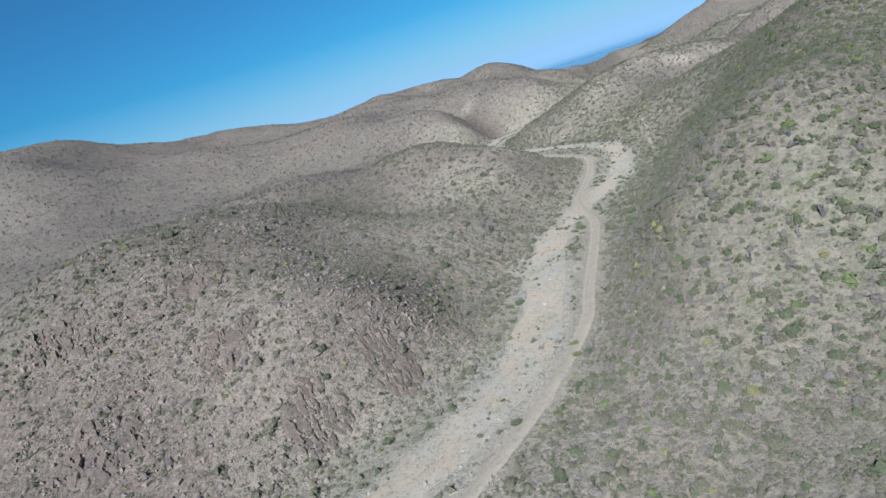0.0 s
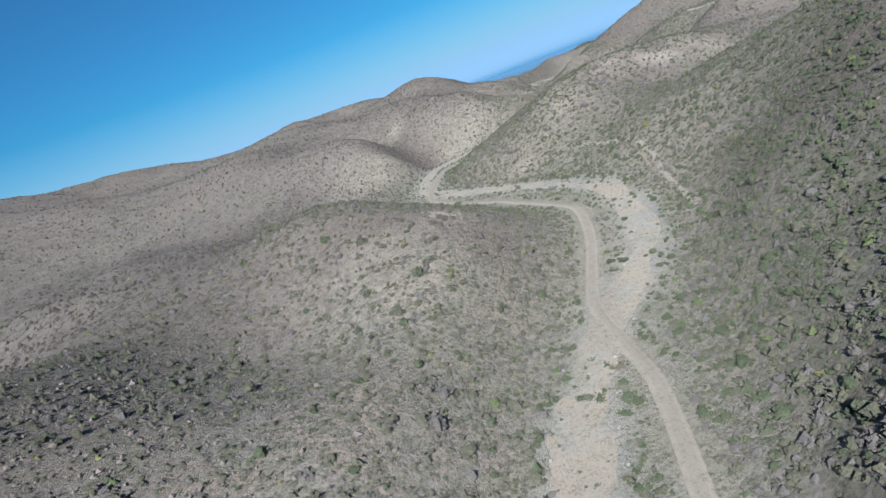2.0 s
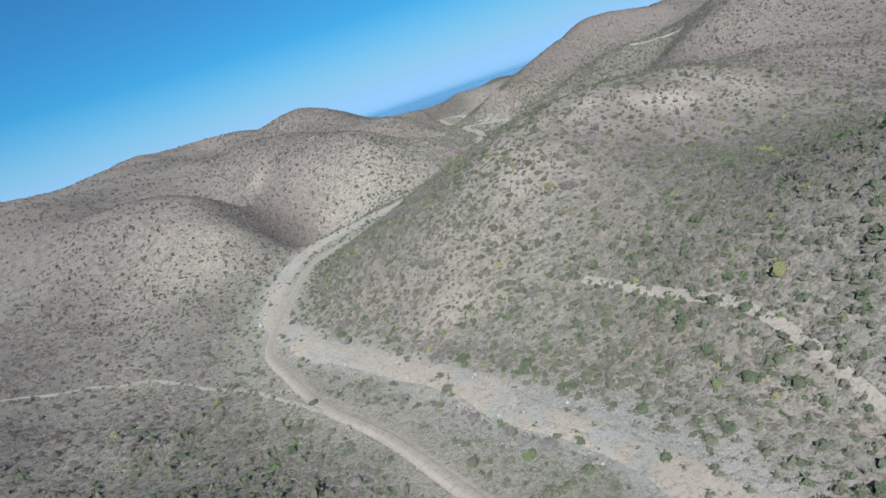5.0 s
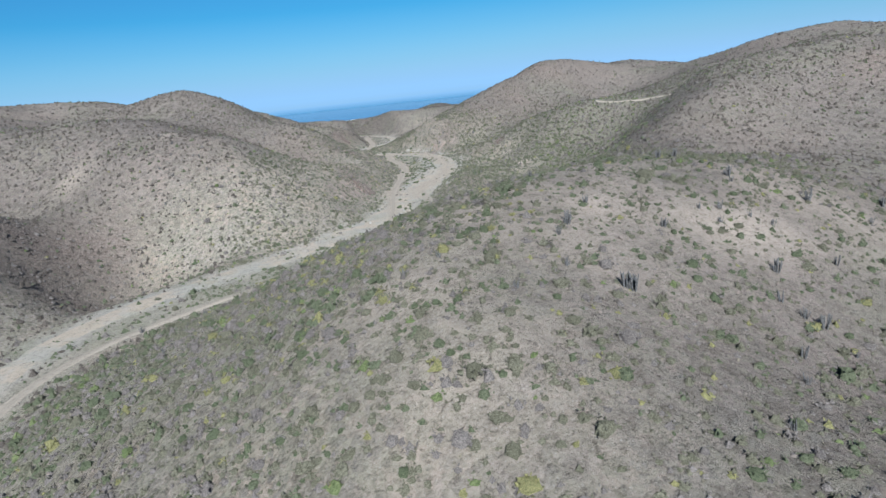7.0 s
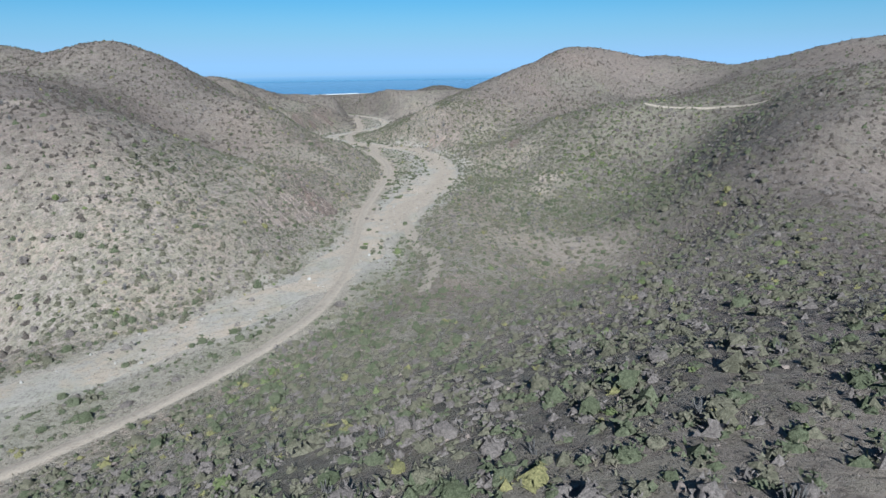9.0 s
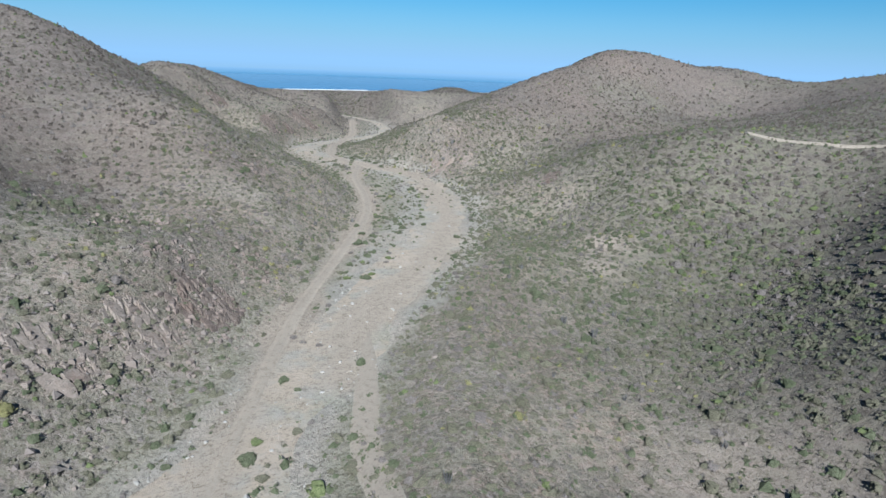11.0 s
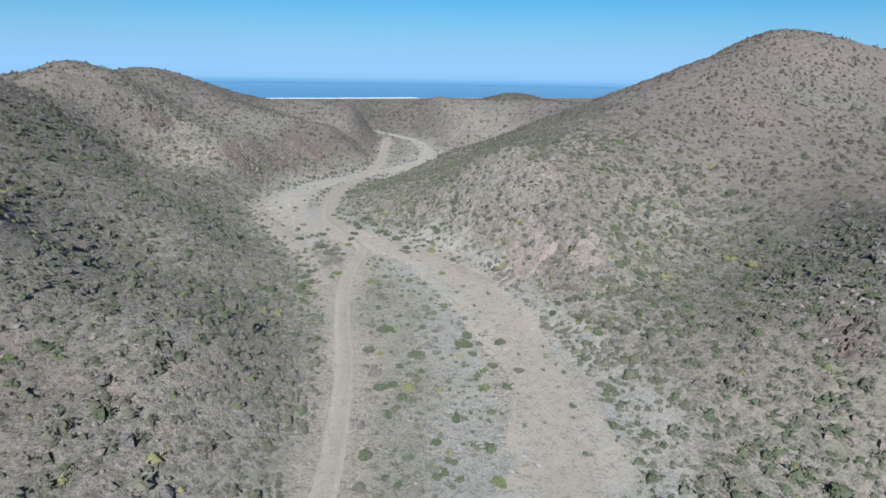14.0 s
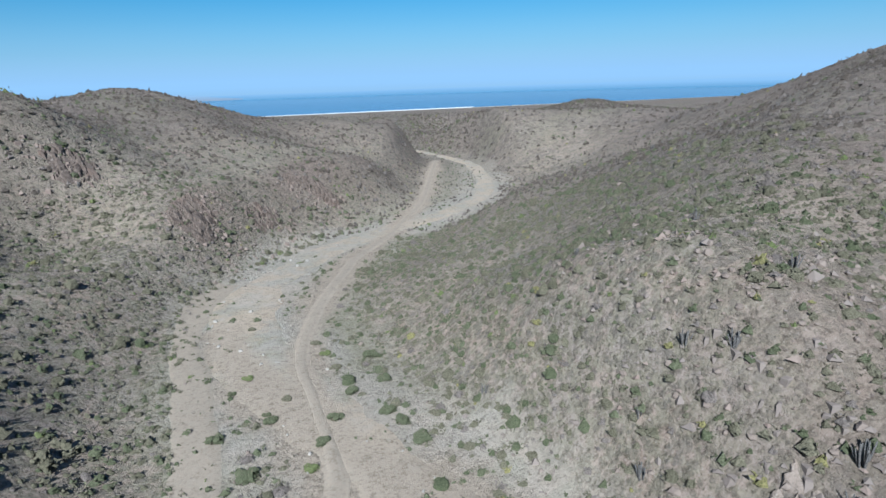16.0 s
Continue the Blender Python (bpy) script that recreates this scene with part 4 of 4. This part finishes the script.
BLOOM = spots((118, 285, 32, 1.0), (90, 310, 20, 1.0), (235, 560, 22, 0.6), (150, 470, 14, 0.8), (105, 370, 22, 0.7), (225, 480, 20, 0.4))
def plant_slopes():
    small = [shape_bush(8, False, u, 1.05, 1.05, 0.06, 5, 1.12) for u in (0.45, 0.55, 0.65, 0.5, 0.6, 0.7, 0.8, 0.6, 0.55, 0.65, 0.5, 0.6)]
    large = [shape_bush(36, False, u, 1.1, 0.75, 0.09, 7) for u in (0.5, 0.55, 0.6, 0.65, 0.7, 0.6, 0.8)]
    faint = [shape_bush(3, False, 0.8 * u, 1.0, 1.2, 0.1, 5, 1.2) for u in (0.6, 0.7, 0.8, 0.9)]
    for zone, (count, lo, hi, shapes, box, scale, spread) in {
        "small": (300000, -1e9, 62, small, (-115, 290, 15, 680), 0.80, 0.36),
        "large": (22000, -1e9, 72, large, (-115, 300, 15, 690), 1.25, 0.28),
        "distant": (240000, 62, 165, faint, (-190, 400, 0, 800), 0.9, 0.38),
        "far": (100000, 165, 600, faint, (-550, 800, 0, 1050), 1.5, 0.4),
        "mouth": (30000, 220, 420, faint, (150, 420, 760, 960), 1.3, 0.36),
        "coastal": (24000, 90, 1000, faint, (-500, 850, 960, 1560), 2.6, 0.4),
    }.items():
        x, y, away, bed, road = candidates(count, *box, lo, hi)
        lush, sparse = LUSH(x, y), SPARSE(x, y) * (zone != "large")
        patch = fbm(x, y, 22, 3, 61)
        keep = (bed > np.where(rng.random(len(x)) < 0.30 * (fbm(x, y, 9, 3, 63) > -0.1), -5, 0.1)) & (road > 2.2)
        want = np.clip(0.78 + 0.35 * patch + 0.4 * lush - 0.42 * sparse, 0.06, 1)
        want = np.where(away < 0, want * np.where(y < 330, 0.6, 0.38) if zone == "small" else want * 0.6, want)
        keep &= rng.random(len(x)) < want
        x, y, away, lush, patch = (v[keep] for v in (x, y, away, lush, patch))
        mood = rng.random(len(x)) + 0.3 * fbm(x, y, 35, 3, 71) + 0.1 * ROCKY(x, y)
        size = np.clip(scale * rng.lognormal(0, spread, len(x)) * (1 + 0.25 * lush), 0.3, 2.3)
        tall = rng.uniform(0.75, 1.2, len(x))
        green = mood < (0.22 if hi < 150 else 0.12) + 0.34 * lush + 0.25 * (away < 0)
        grey = mood > 0.84
        bloom = rng.random(len(x))
        yellow = (bloom < 0.012 + 0.09 * BLOOM(x, y) + 0.05 * (fbm(x, y, 30, 2, 77) > 0.5)) & ~green
        fresh = (bloom > 0.985 - 0.09 * (lush > 0.75)) & ~yellow
        for pick, mat, what in (
            (green & ~fresh & ~yellow, "green", "dark green desert shrubs"),
            (~(green | grey | yellow | fresh), "brown" if hi > 150 else "olive", "low olive-brown desert scrub"),
            (grey & ~yellow & ~fresh, "grey", "dry grey-brown leafless scrub"),
            (yellow, "yellow", "yellow-flowering low brittlebush"),
            (fresh, "lush", "bright fresh green shrubs"),
        ):
            strew(zone + "_" + mat + "_scrub", shapes, x[pick], y[pick], size[pick], tall[pick], mat, what + " covering the hillsides", "shrubs")


def plant_grass():
    x, y, away, bed, road = candidates(160000, -110, 290, 15, 680, hi=62)
    keep = (bed > -6) & (road > 0.9) & (rng.random(len(x)) < np.where(away < 0, 0.35, 0.62) * np.where(bed < 0, 0.55, 1))
    x, y = x[keep], y[keep]
    n = len(x)
    pick = rng.random(n) + 0.3 * fbm(x, y, 18, 3, 91) < 0.55
    shapes = [shape_tuft(5) for _ in range(8)]
    for m, mat, what in ((pick, "straw", "dry straw-coloured grass tufts between the shrubs"), (~pick, "olive", "low green-grey herbs and grass tufts")):
        strew(mat + "_tufts", shapes, x[m], y[m], rng.uniform(0.25, 0.55, m.sum()), rng.uniform(0.6, 1.1, m.sum()), mat, what, "grass", 0.0)


def lay_stones():
    x, y, away, bed, road = candidates(150000, -110, 300, 15, 700, hi=75)
    rocky = ROCKY(x, y)
    want = np.where(bed < 0.5, 0.40, np.where(away < 0, 0.10, 0.07 + 0.8 * rocky))
    keep = (road > 1.3) & (rng.random(len(x)) < want)
    x, y, bed, rocky = x[keep], y[keep], bed[keep], rocky[keep]
    size = np.where(bed < 0.5, rng.lognormal(-1.35, 0.5, len(x)), rng.lognormal(-1.2, 0.45, len(x)) * (1 + 0.5 * rocky))
    inbed = bed < 0.5
    shapes = [shape_rock(f) for f in (0.5, 0.6, 0.7, 0.8, 0.9, 1.1)]
    strew("wash_stones", shapes, x[inbed], y[inbed], np.clip(size[inbed], 0.1, 0.9), np.ones(inbed.sum()), "pale_rock", "pale grey rounded stones on the wash bed", "stones", 0.1)
    strew("slope_stones", shapes, x[~inbed], y[~inbed], np.clip(size[~inbed], 0.12, 0.75), np.ones((~inbed).sum()), "rock", "brown angular stones scattered over the slopes", "stones", 0.12)


def shape_rubble():
    """An angular lump of eight faces."""
    v = np.array([(1, 0, 0), (0, 1, 0), (-1, 0, 0), (0, -1, 0), (0, 0, 0.9), (0, 0, -0.6)], float) * rng.uniform(0.36, 0.62, (6, 1)) + rng.normal(0, 0.09, (6, 3))
    return v + (0, 0, 0.15), np.array([(0, 1, 4), (1, 2, 4), (2, 3, 4), (3, 0, 4), (1, 0, 5), (2, 1, 5), (3, 2, 5), (0, 3, 5)])


def lay_rubble():
    """Broken rock that covers the craggy slopes."""
    shapes = [shape_rubble() for _ in range(14)]
    x, y, away, bed, road = candidates(130000, -110, 300, 15, 700, hi=75)
    keep = (away > 0.5) & (rng.random(len(x)) < 1.1 * ROCKY(x, y) ** 1.3)
    x, y = x[keep], y[keep]
    size = np.clip(rng.lognormal(-0.65, 0.4, len(x)), 0.25, 1.1)
    pale = rng.random(len(x)) + 0.3 * fbm(x, y, 14, 3, 95) < 0.62
    for m, mat, what in ((pale, "rubble", "pale grey-brown rubble"), (~pale, "dark_rock", "dark brown rubble")):
        strew("slope_rubble", shapes, x[m], y[m], size[m], rng.uniform(0.55, 1.1, m.sum()), mat, what + " lying thick on craggy slopes", "rubble", 0.1)


def plant_cacti():
    x, y, away, bed, road = candidates(8000, -90, 330, 25, 700)
    want = 0.10 + 0.38 * LUSH(x, y) + 0.3 * (fbm(x, y, 28, 3, 101) > 0.3)
    keep = (away > 1.5) & (away < 75) & (rng.random(len(x)) < want * 0.55)
    x, y = x[keep], y[keep]
    shapes = [shape_cactus(k) for k in (6, 7, 8, 9, 10, 11)]
    strew("slope_cacti", shapes, x, y, rng.uniform(0.6, 1.25, len(x)), rng.uniform(0.7, 1.1, len(x)), "cactus", "grey-green columnar cactus clumps among the scrub", "cacti", 0.0)


plant_slopes()
plant_grass()
lay_stones()
lay_rubble()
plant_cacti()


# ---- single plants and rocks that stand out ----
def part(name, verts, faces, material, parent, label="", smooth=False):
    ob = new(name, mesh_from(name, verts, faces, MAT[material], smooth))
    ob.parent = parent
    return tagged(ob, label)


def thing(name, label, category, group):
    return tagged(new(name), label, category, group)


def join(shapes):
    vs, fs, n = [], [], 0
    for v, f in shapes:
        vs.append(v)
        fs.append(f + n)
        n += len(v)
    return np.vstack(vs), np.vstack(fs)


def move(shape, scale=(1, 1, 1), offset=(0, 0, 0)):
    return shape[0] * scale + np.array(offset), shape[1]


def stand(proto, x, y, turn, sink=0.05):
    return copy_thing(proto, pose(x, y, float(surface(np.array(x, float), np.array(y, float))) - sink, 0, 0, turn))


def settle(proto, x, y, turn, sink=0.05):
    proto.matrix_basis = pose(x, y, float(surface(np.array(x, float), np.array(y, float))) - sink, 0, 0, turn)


def make_shrub(width, height, leaf, label):
    """A rounded bush: branching stems under several leafy clumps."""
    root = thing("desert_shrub", label, "shrub", "shrubs on the valley floor")
    stems = [shape_stem((0, 0, -0.2), (0.22 * width * math.cos(a), 0.22 * width * math.sin(a), 0.55 * height), 0.05, 0.02, 5) for a in (0.3, 1.6, 2.9, 4.2, 5.4)]
    part("stem", *join(stems), "twig", root, "grey-brown woody stems")
    for k in range(4):
        a = k * 1.57 + rng.uniform(-0.4, 0.4)
        r = width * (0.22 if k else 0.05)
        clump = move(shape_bush(90, True, 0.62, 1.0, 0.75, 0.0), (width * 0.72, width * 0.72, height * 0.95), (r * math.cos(a), r * math.sin(a), rng.uniform(0, 0.12) * height))
        part("leaf_clump", *clump, leaf, root)
    return root


FLATS_UPPER = [(13, 65), (2, 65), (-14, 70), (19, 72), (14, 76), (14, 80), (11, 100), (51, 164), (49, 166), (51, 170), (60, 181), (59, 211), (53, 212), (60, 223), (44, 256), (39, 271), (159, 419), (152, 421), (151, 424), (144, 426), (156, 427), (152, 427), (146, 432), (158, 435), (157, 438), (148, 439), (163, 445), (161, 447), (160, 449), (168, 458), (177, 468), (174, 469), (179, 470), (174, 472), (183, 475), (176, 476), (185, 477), (167, 477)]
FLATS_MIDDLE = [(186, 480), (182, 482), (179, 483), (188, 486), (204, 486), (182, 488), (183, 490), (187, 493), (188, 495), (185, 495), (195, 497), (201, 498), (199, 499), (193, 500), (196, 500), (186, 502), (193, 503), (202, 504), (197, 505), (204, 505), (199, 506), (193, 508), (197, 509), (205, 509), (194, 511), (207, 512), (196, 515), (204, 516), (197, 519), (219, 520), (217, 529), (206, 530), (201, 530), (215, 531), (218, 536), (210, 536), (214, 537), (226, 538)]
FLATS_LOWER = [(206, 544), (208, 562), (220, 563), (204, 568), (200, 570), (218, 576), (207, 578), (209, 583), (222, 583), (204, 584), (219, 585), (210, 587), (218, 588), (221, 588), (217, 590), (201, 590), (212, 591), (206, 592), (205, 593), (214, 595), (207, 596), (218, 597), (202, 599), (216, 601), (203, 602), (213, 602), (217, 604), (212, 606), (211, 609), (203, 617), (207, 630), (211, 633), (213, 639)]


def plant_shrubs():
    kinds = [
        (1.9, 1.2, "green", "rounded dark green shrub on pale gravel"),
        (1.4, 0.9, "olive", "small olive-green shrub on pale gravel"),
        (2.4, 1.4, "green", "broad dark green shrub on the valley floor"),
        (1.6, 1.0, "lush", "fresh green shrub on the valley floor"),
        (1.2, 0.8, "grey", "dry grey twiggy shrub on pale gravel"),
        (1.7, 1.1, "green", "dense green shrub beside the vehicle track"),
        (1.1, 0.75, "green", "low dark green shrub on pale gravel"),
    ]
    protos = [None] * len(kinds)
    for n, (x, y) in enumerate(FLATS_UPPER + FLATS_MIDDLE + FLATS_LOWER):
        k = int(rng.choice(7, p=(0.22, 0.16, 0.12, 0.12, 0.10, 0.13, 0.15)))
        turn = float(rng.uniform(0, 360))
        x, y = x + float(rng.uniform(-0.4, 0.4)), y + float(rng.uniform(-0.4, 0.4))
        if protos[k] is None:
            protos[k] = make_shrub(*kinds[k])
            settle(protos[k], x, y, turn)
        else:
            stand(protos[k], x, y, turn)


def make_cactus(stems, height, label):
    root = thing("columnar_cactus", label, "cactus", "cacti on the slopes")
    for k in range(stems):
        a, lean = k * 2.4 + rng.uniform(-0.3, 0.3), rng.uniform(0.05, 0.42)
        tip = (lean * height * math.cos(a), lean * height * math.sin(a), height * rng.uniform(0.55, 1.0))
        part("stem", *shape_stem((0.12 * height * math.cos(a), 0.12 * height * math.sin(a), -0.2), tip, 0.042 * height, 0.034 * height, 7), "cactus", root, smooth=True)
    return root


def plant_single_cacti():
    protos = [make_cactus(n, h, label) for n, h, label in (
        (9, 1.3, "grey-green many-stemmed columnar cactus on bare soil"),
        (7, 1.0, "short grey columnar cactus clump among scrub"),
        (12, 1.6, "large grey-purple columnar cactus clump on the hillside"),
        (6, 1.1, "thin-stemmed columnar cactus on stony ground"),
    )]
    places = []
    for cx, cy, r, n in ((128, 275, 26, 26), (40, 78, 16, 16), (245, 560, 22, 16), (160, 300, 18, 10), (205, 450, 16, 8), (20, 175, 16, 8)):
        for _ in range(n):
            a, d = rng.uniform(0, 6.28), r * math.sqrt(rng.random())
            places.append((cx + d * math.cos(a), cy + d * math.sin(a)))
    for n, (x, y) in enumerate(places):
        k = int(rng.integers(4))
        turn = float(rng.uniform(0, 360))
        if n < 4:
            settle(protos[n], x, y, turn)
        else:
            stand(protos[k], x, y, turn)


def shape_block(w, d, h, lean=0.0):
    """A broken rock column: a box with every corner knocked about, and a chipped top."""
    v = []
    for z, k in ((-0.6, 1.1), (h * 0.55, 1.0), (h, 0.72)):
        for x, y in ((-0.5, -0.5), (0.5, -0.5), (0.5, 0.5), (-0.5, 0.5)):
            v.append((x * w * k * rng.uniform(0.8, 1.15) + lean * z, y * d * k * rng.uniform(0.8, 1.15), z * rng.uniform(0.86, 1.1)))
    f = []
    for lv in (0, 4):
        for i in range(4):
            j = (i + 1) % 4
            f += [(lv + i, lv + j, lv + 4 + j), (lv + i, lv + 4 + j, lv + 4 + i)]
    f += [(8, 9, 10), (8, 10, 11)]
    return np.array(v), np.array(f)


def make_outcrop(x, y, length, turn, count, size, material, label):
    """A band of broken blocks standing out of a slope."""
    root = thing("rock_outcrop", label, "rock outcrop", "rock outcrops on the slopes")
    base = float(surface(np.array(float(x)), np.array(float(y))))
    root.matrix_basis = pose(x, y, base)
    c, s = math.cos(radians(turn)), math.sin(radians(turn))
    count, size = int(count * 1.7), min(size, 1.15)
    for k in range(count):
        u = (k / max(1, count - 1) - 0.5) * length + rng.uniform(-0.5, 0.5) * size
        w = rng.normal(0, 2.0 * size)
        px, py = u * c - w * s, u * s + w * c
        z = float(surface(np.array(x + px), np.array(y + py))) - base
        b = move(shape_block(size * rng.uniform(0.25, 0.95), size * rng.uniform(0.25, 0.8), size * rng.uniform(0.06, 0.4), rng.uniform(-0.3, 0.3)), offset=(0, 0, 0))
        a = rng.uniform(0, 3.1)
        r = np.array([(math.cos(a), -math.sin(a), 0), (math.sin(a), math.cos(a), 0), (0, 0, 1)])
        part("block", b[0] @ r.T + np.array((px, py, z)), b[1], material, root)
    return root


def make_face(x, y, length, width, turn, cell, relief, material, label):
    """Bedrock laid bare on a slope: uneven slabs parted by deep cracks, its rim sunk in the soil."""
    nu, nv = int(length / 0.2), int(width / 0.2)
    u, v = np.meshgrid(np.linspace(-0.5, 0.5, nu) * length, np.linspace(-0.5, 0.5, nv) * width)
    c, s = math.cos(radians(turn)), math.sin(radians(turn))
    px, py = x + u * c - v * s, y + u * s + v * c
    n = max(6, int(length * width / cell**2))
    su, sv = rng.uniform(-0.5, 0.5, n) * length, rng.uniform(-0.5, 0.5, n) * width
    bend = 0.6 * cell * fbm(px, py, 1.6 * cell, 4, 33)
    near, next_near, which = np.full(u.shape, 1e9), np.full(u.shape, 1e9), np.zeros(u.shape, int)
    for k in range(n):
        d = np.hypot(u + bend - su[k], (v - bend - sv[k]) * 0.55)
        closer = d < near
        next_near = np.where(closer, near, np.minimum(next_near, d))
        which, near = np.where(closer, k, which), np.where(closer, d, near)
    high, tip_u, tip_v = rng.uniform(0.1, 1.0, n) * relief, rng.normal(0, 0.16, n), rng.normal(0, 0.12, n)
    crack = 1 - step((next_near - near) / (0.10 + 0.22 * np.abs(fbm(px, py, 3.0, 2, 35))))
    z = high[which] + tip_u[which] * (u - su[which]) + tip_v[which] * (v - sv[which]) + 0.25 * relief * fbm(px, py, 1.1, 4, 37)
    z -= crack * (0.25 + 0.9 * relief) * (fbm(px, py, 4.0, 2, 39) > -0.35)
    rim = np.hypot(2 * u / length, 2 * v / width) + 0.35 * fbm(px, py, 3.5, 3, 43)
    z -= (relief + 0.8) * step((rim - 0.7) / 0.4)
    base = float(surface(np.array(float(x)), np.array(float(y))))
    verts = np.stack([px - x, py - y, surface(px, py) - base + z], -1).reshape(-1, 3)
    ob = new("bedrock_outcrop", mesh_from("bedrock_outcrop", verts, sheet_faces(*u.shape), MAT[material]))
    ob.matrix_basis = pose(x, y, base)
    return tagged(ob, label, "rock outcrop", "bare bedrock on the slopes")


def bare_faces():
    pale, dark = "pale pinkish bedrock face split by dark cracks", "dark brown craggy bedrock laid bare on the slope"
    for row in (
        (233, 557, 15, 10, 60, 1.5, 0.55, "face_rock", pale), (239, 550, 10, 8, 50, 1.3, 0.35, "face_rock", pale),
        (150, 456, 14, 9, 45, 1.1, 0.7, "crag_rock", dark), (143, 447, 11, 8, 40, 1.7, 0.3, "face_rock", "pale brown rock ledges above the wash"), (134, 438, 11, 8, 35, 1.7, 0.3, "face_rock", "pale brown rock ledges above the wash"),
        (-34, 84, 15, 10, 30, 1.3, 0.6, "crag_rock", dark), (-50, 74, 15, 11, 30, 1.3, 0.6, "crag_rock", dark), (-22, 74, 12, 9, 40, 1.2, 0.5, "crag_rock", dark), (-60, 92, 14, 10, 20, 1.3, 0.6, "crag_rock", dark), (-12, 82, 10, 8, 50, 1.1, 0.5, "crag_rock", dark), (-40, 100, 12, 9, 10, 1.3, 0.5, "crag_rock", dark),
        (192, 653, 13, 8, 65, 1.2, 0.9, "crag_rock", dark), (172, 661, 11, 8, 20, 1.3, 0.8, "crag_rock", dark), (216, 687, 15, 5, 12, 0.9, 1.0, "crag_rock", "row of dark columnar rock along a low cliff"), (204, 668, 10, 6, 50, 1.1, 0.8, "crag_rock", dark),
        (28, 181, 9, 7, 60, 1.2, 0.35, "face_rock", "pale brown rock showing through a hillside"), (248, 514, 8, 6, 60, 1.1, 0.6, "crag_rock", dark),
    ):
        make_face(*row)


def raise_outcrops():
    dark, light = "dark brown jagged rock outcrop on the hillside", "pale cracked rock face above the wash"
    for x, y, length, turn, count, size, material, label in (
        (237, 567, 9, 80, 9, 0.8, "rubble", light), (242, 552, 8, 60, 8, 0.8, "rubble", light), (237, 561, 8, 60, 10, 0.8, "rubble", light), (150, 455, 12, 35, 18, 1.6, "dark_rock", dark), (146, 462, 8, 40, 12, 1.4, "dark_rock", dark),
        (170, 660, 9, 20, 12, 1.6, "dark_rock", dark), (195, 658, 12, 75, 18, 1.7, "dark_rock", dark), (190, 649, 8, 60, 10, 1.5, "dark_rock", dark),
        (217, 686, 14, 10, 20, 1.5, "dark_rock", "row of dark columnar rock along a low cliff"), (208, 670, 8, 50, 10, 1.4, "dark_rock", dark), (184, 689, 8, 10, 9, 1.4, "dark_rock", dark),
        (135, 437, 10, 25, 12, 1.2, "rock", light), (143, 444, 9, 40, 12, 1.2, "rock", light), (143, 475, 10, 40, 14, 1.5, "dark_rock", dark), (158, 471, 8, 70, 10, 1.3, "dark_rock", dark),
        (-43, 82, 10, 60, 14, 1.5, "dark_rock", dark), (-24, 96, 12, 20, 14, 1.6, "dark_rock", dark), (-37, 122, 10, 20, 10, 1.5, "dark_rock", dark), (-8, 88, 12, 30, 18, 1.5, "dark_rock", dark),
        (-62, 92, 10, 45, 12, 1.6, "dark_rock", dark), (-50, 78, 8, 45, 10, 1.4, "dark_rock", dark), (-28, 84, 9, 30, 12, 1.4, "dark_rock", dark), (-40, 68, 8, 30, 10, 1.4, "dark_rock", dark),
        (28, 170, 8, 70, 5, 0.7, "rock", light), (240, 506, 4, 60, 6, 1.0, "dark_rock", dark), (252, 518, 6, 60, 7, 1.0, "dark_rock", dark), (166, 517, 8, 80, 9, 1.2, "dark_rock", dark),
    ):
        make_outcrop(x, y, length, turn, count, size, material, label)


def lay_boulders():
    shapes = [shape_rock(f) for f in (0.6, 0.7, 0.8, 0.9)]
    meshes = [mesh_from("boulder", v, f, MAT["rock"]) for v, f in shapes]
    for cx, cy, r, n in ((-35, 92, 26, 26), (245, 568, 16, 8), (145, 455, 18, 14), (190, 655, 16, 14), (66, 190, 8, 6), (28, 172, 9, 8)):
        for _ in range(n):
            a, d = rng.uniform(0, 6.28), r * math.sqrt(rng.random())
            x, y, k = cx + d * math.cos(a), cy + d * math.sin(a), rng.uniform(0.45, 1.15)
            ob = tagged(new("boulder", meshes[int(rng.integers(4))]), "brown weathered boulder lying on the slope", "boulder", "boulders on the slopes")
            ob.matrix_basis = pose(x, y, float(surface(np.array(x), np.array(y))) - 0.15 * k, 0, 0, float(rng.uniform(0, 360))) @ Matrix.Diagonal((k, k, k, 1))


plant_shrubs()
plant_single_cacti()
raise_outcrops()
bare_faces()
lay_boulders()
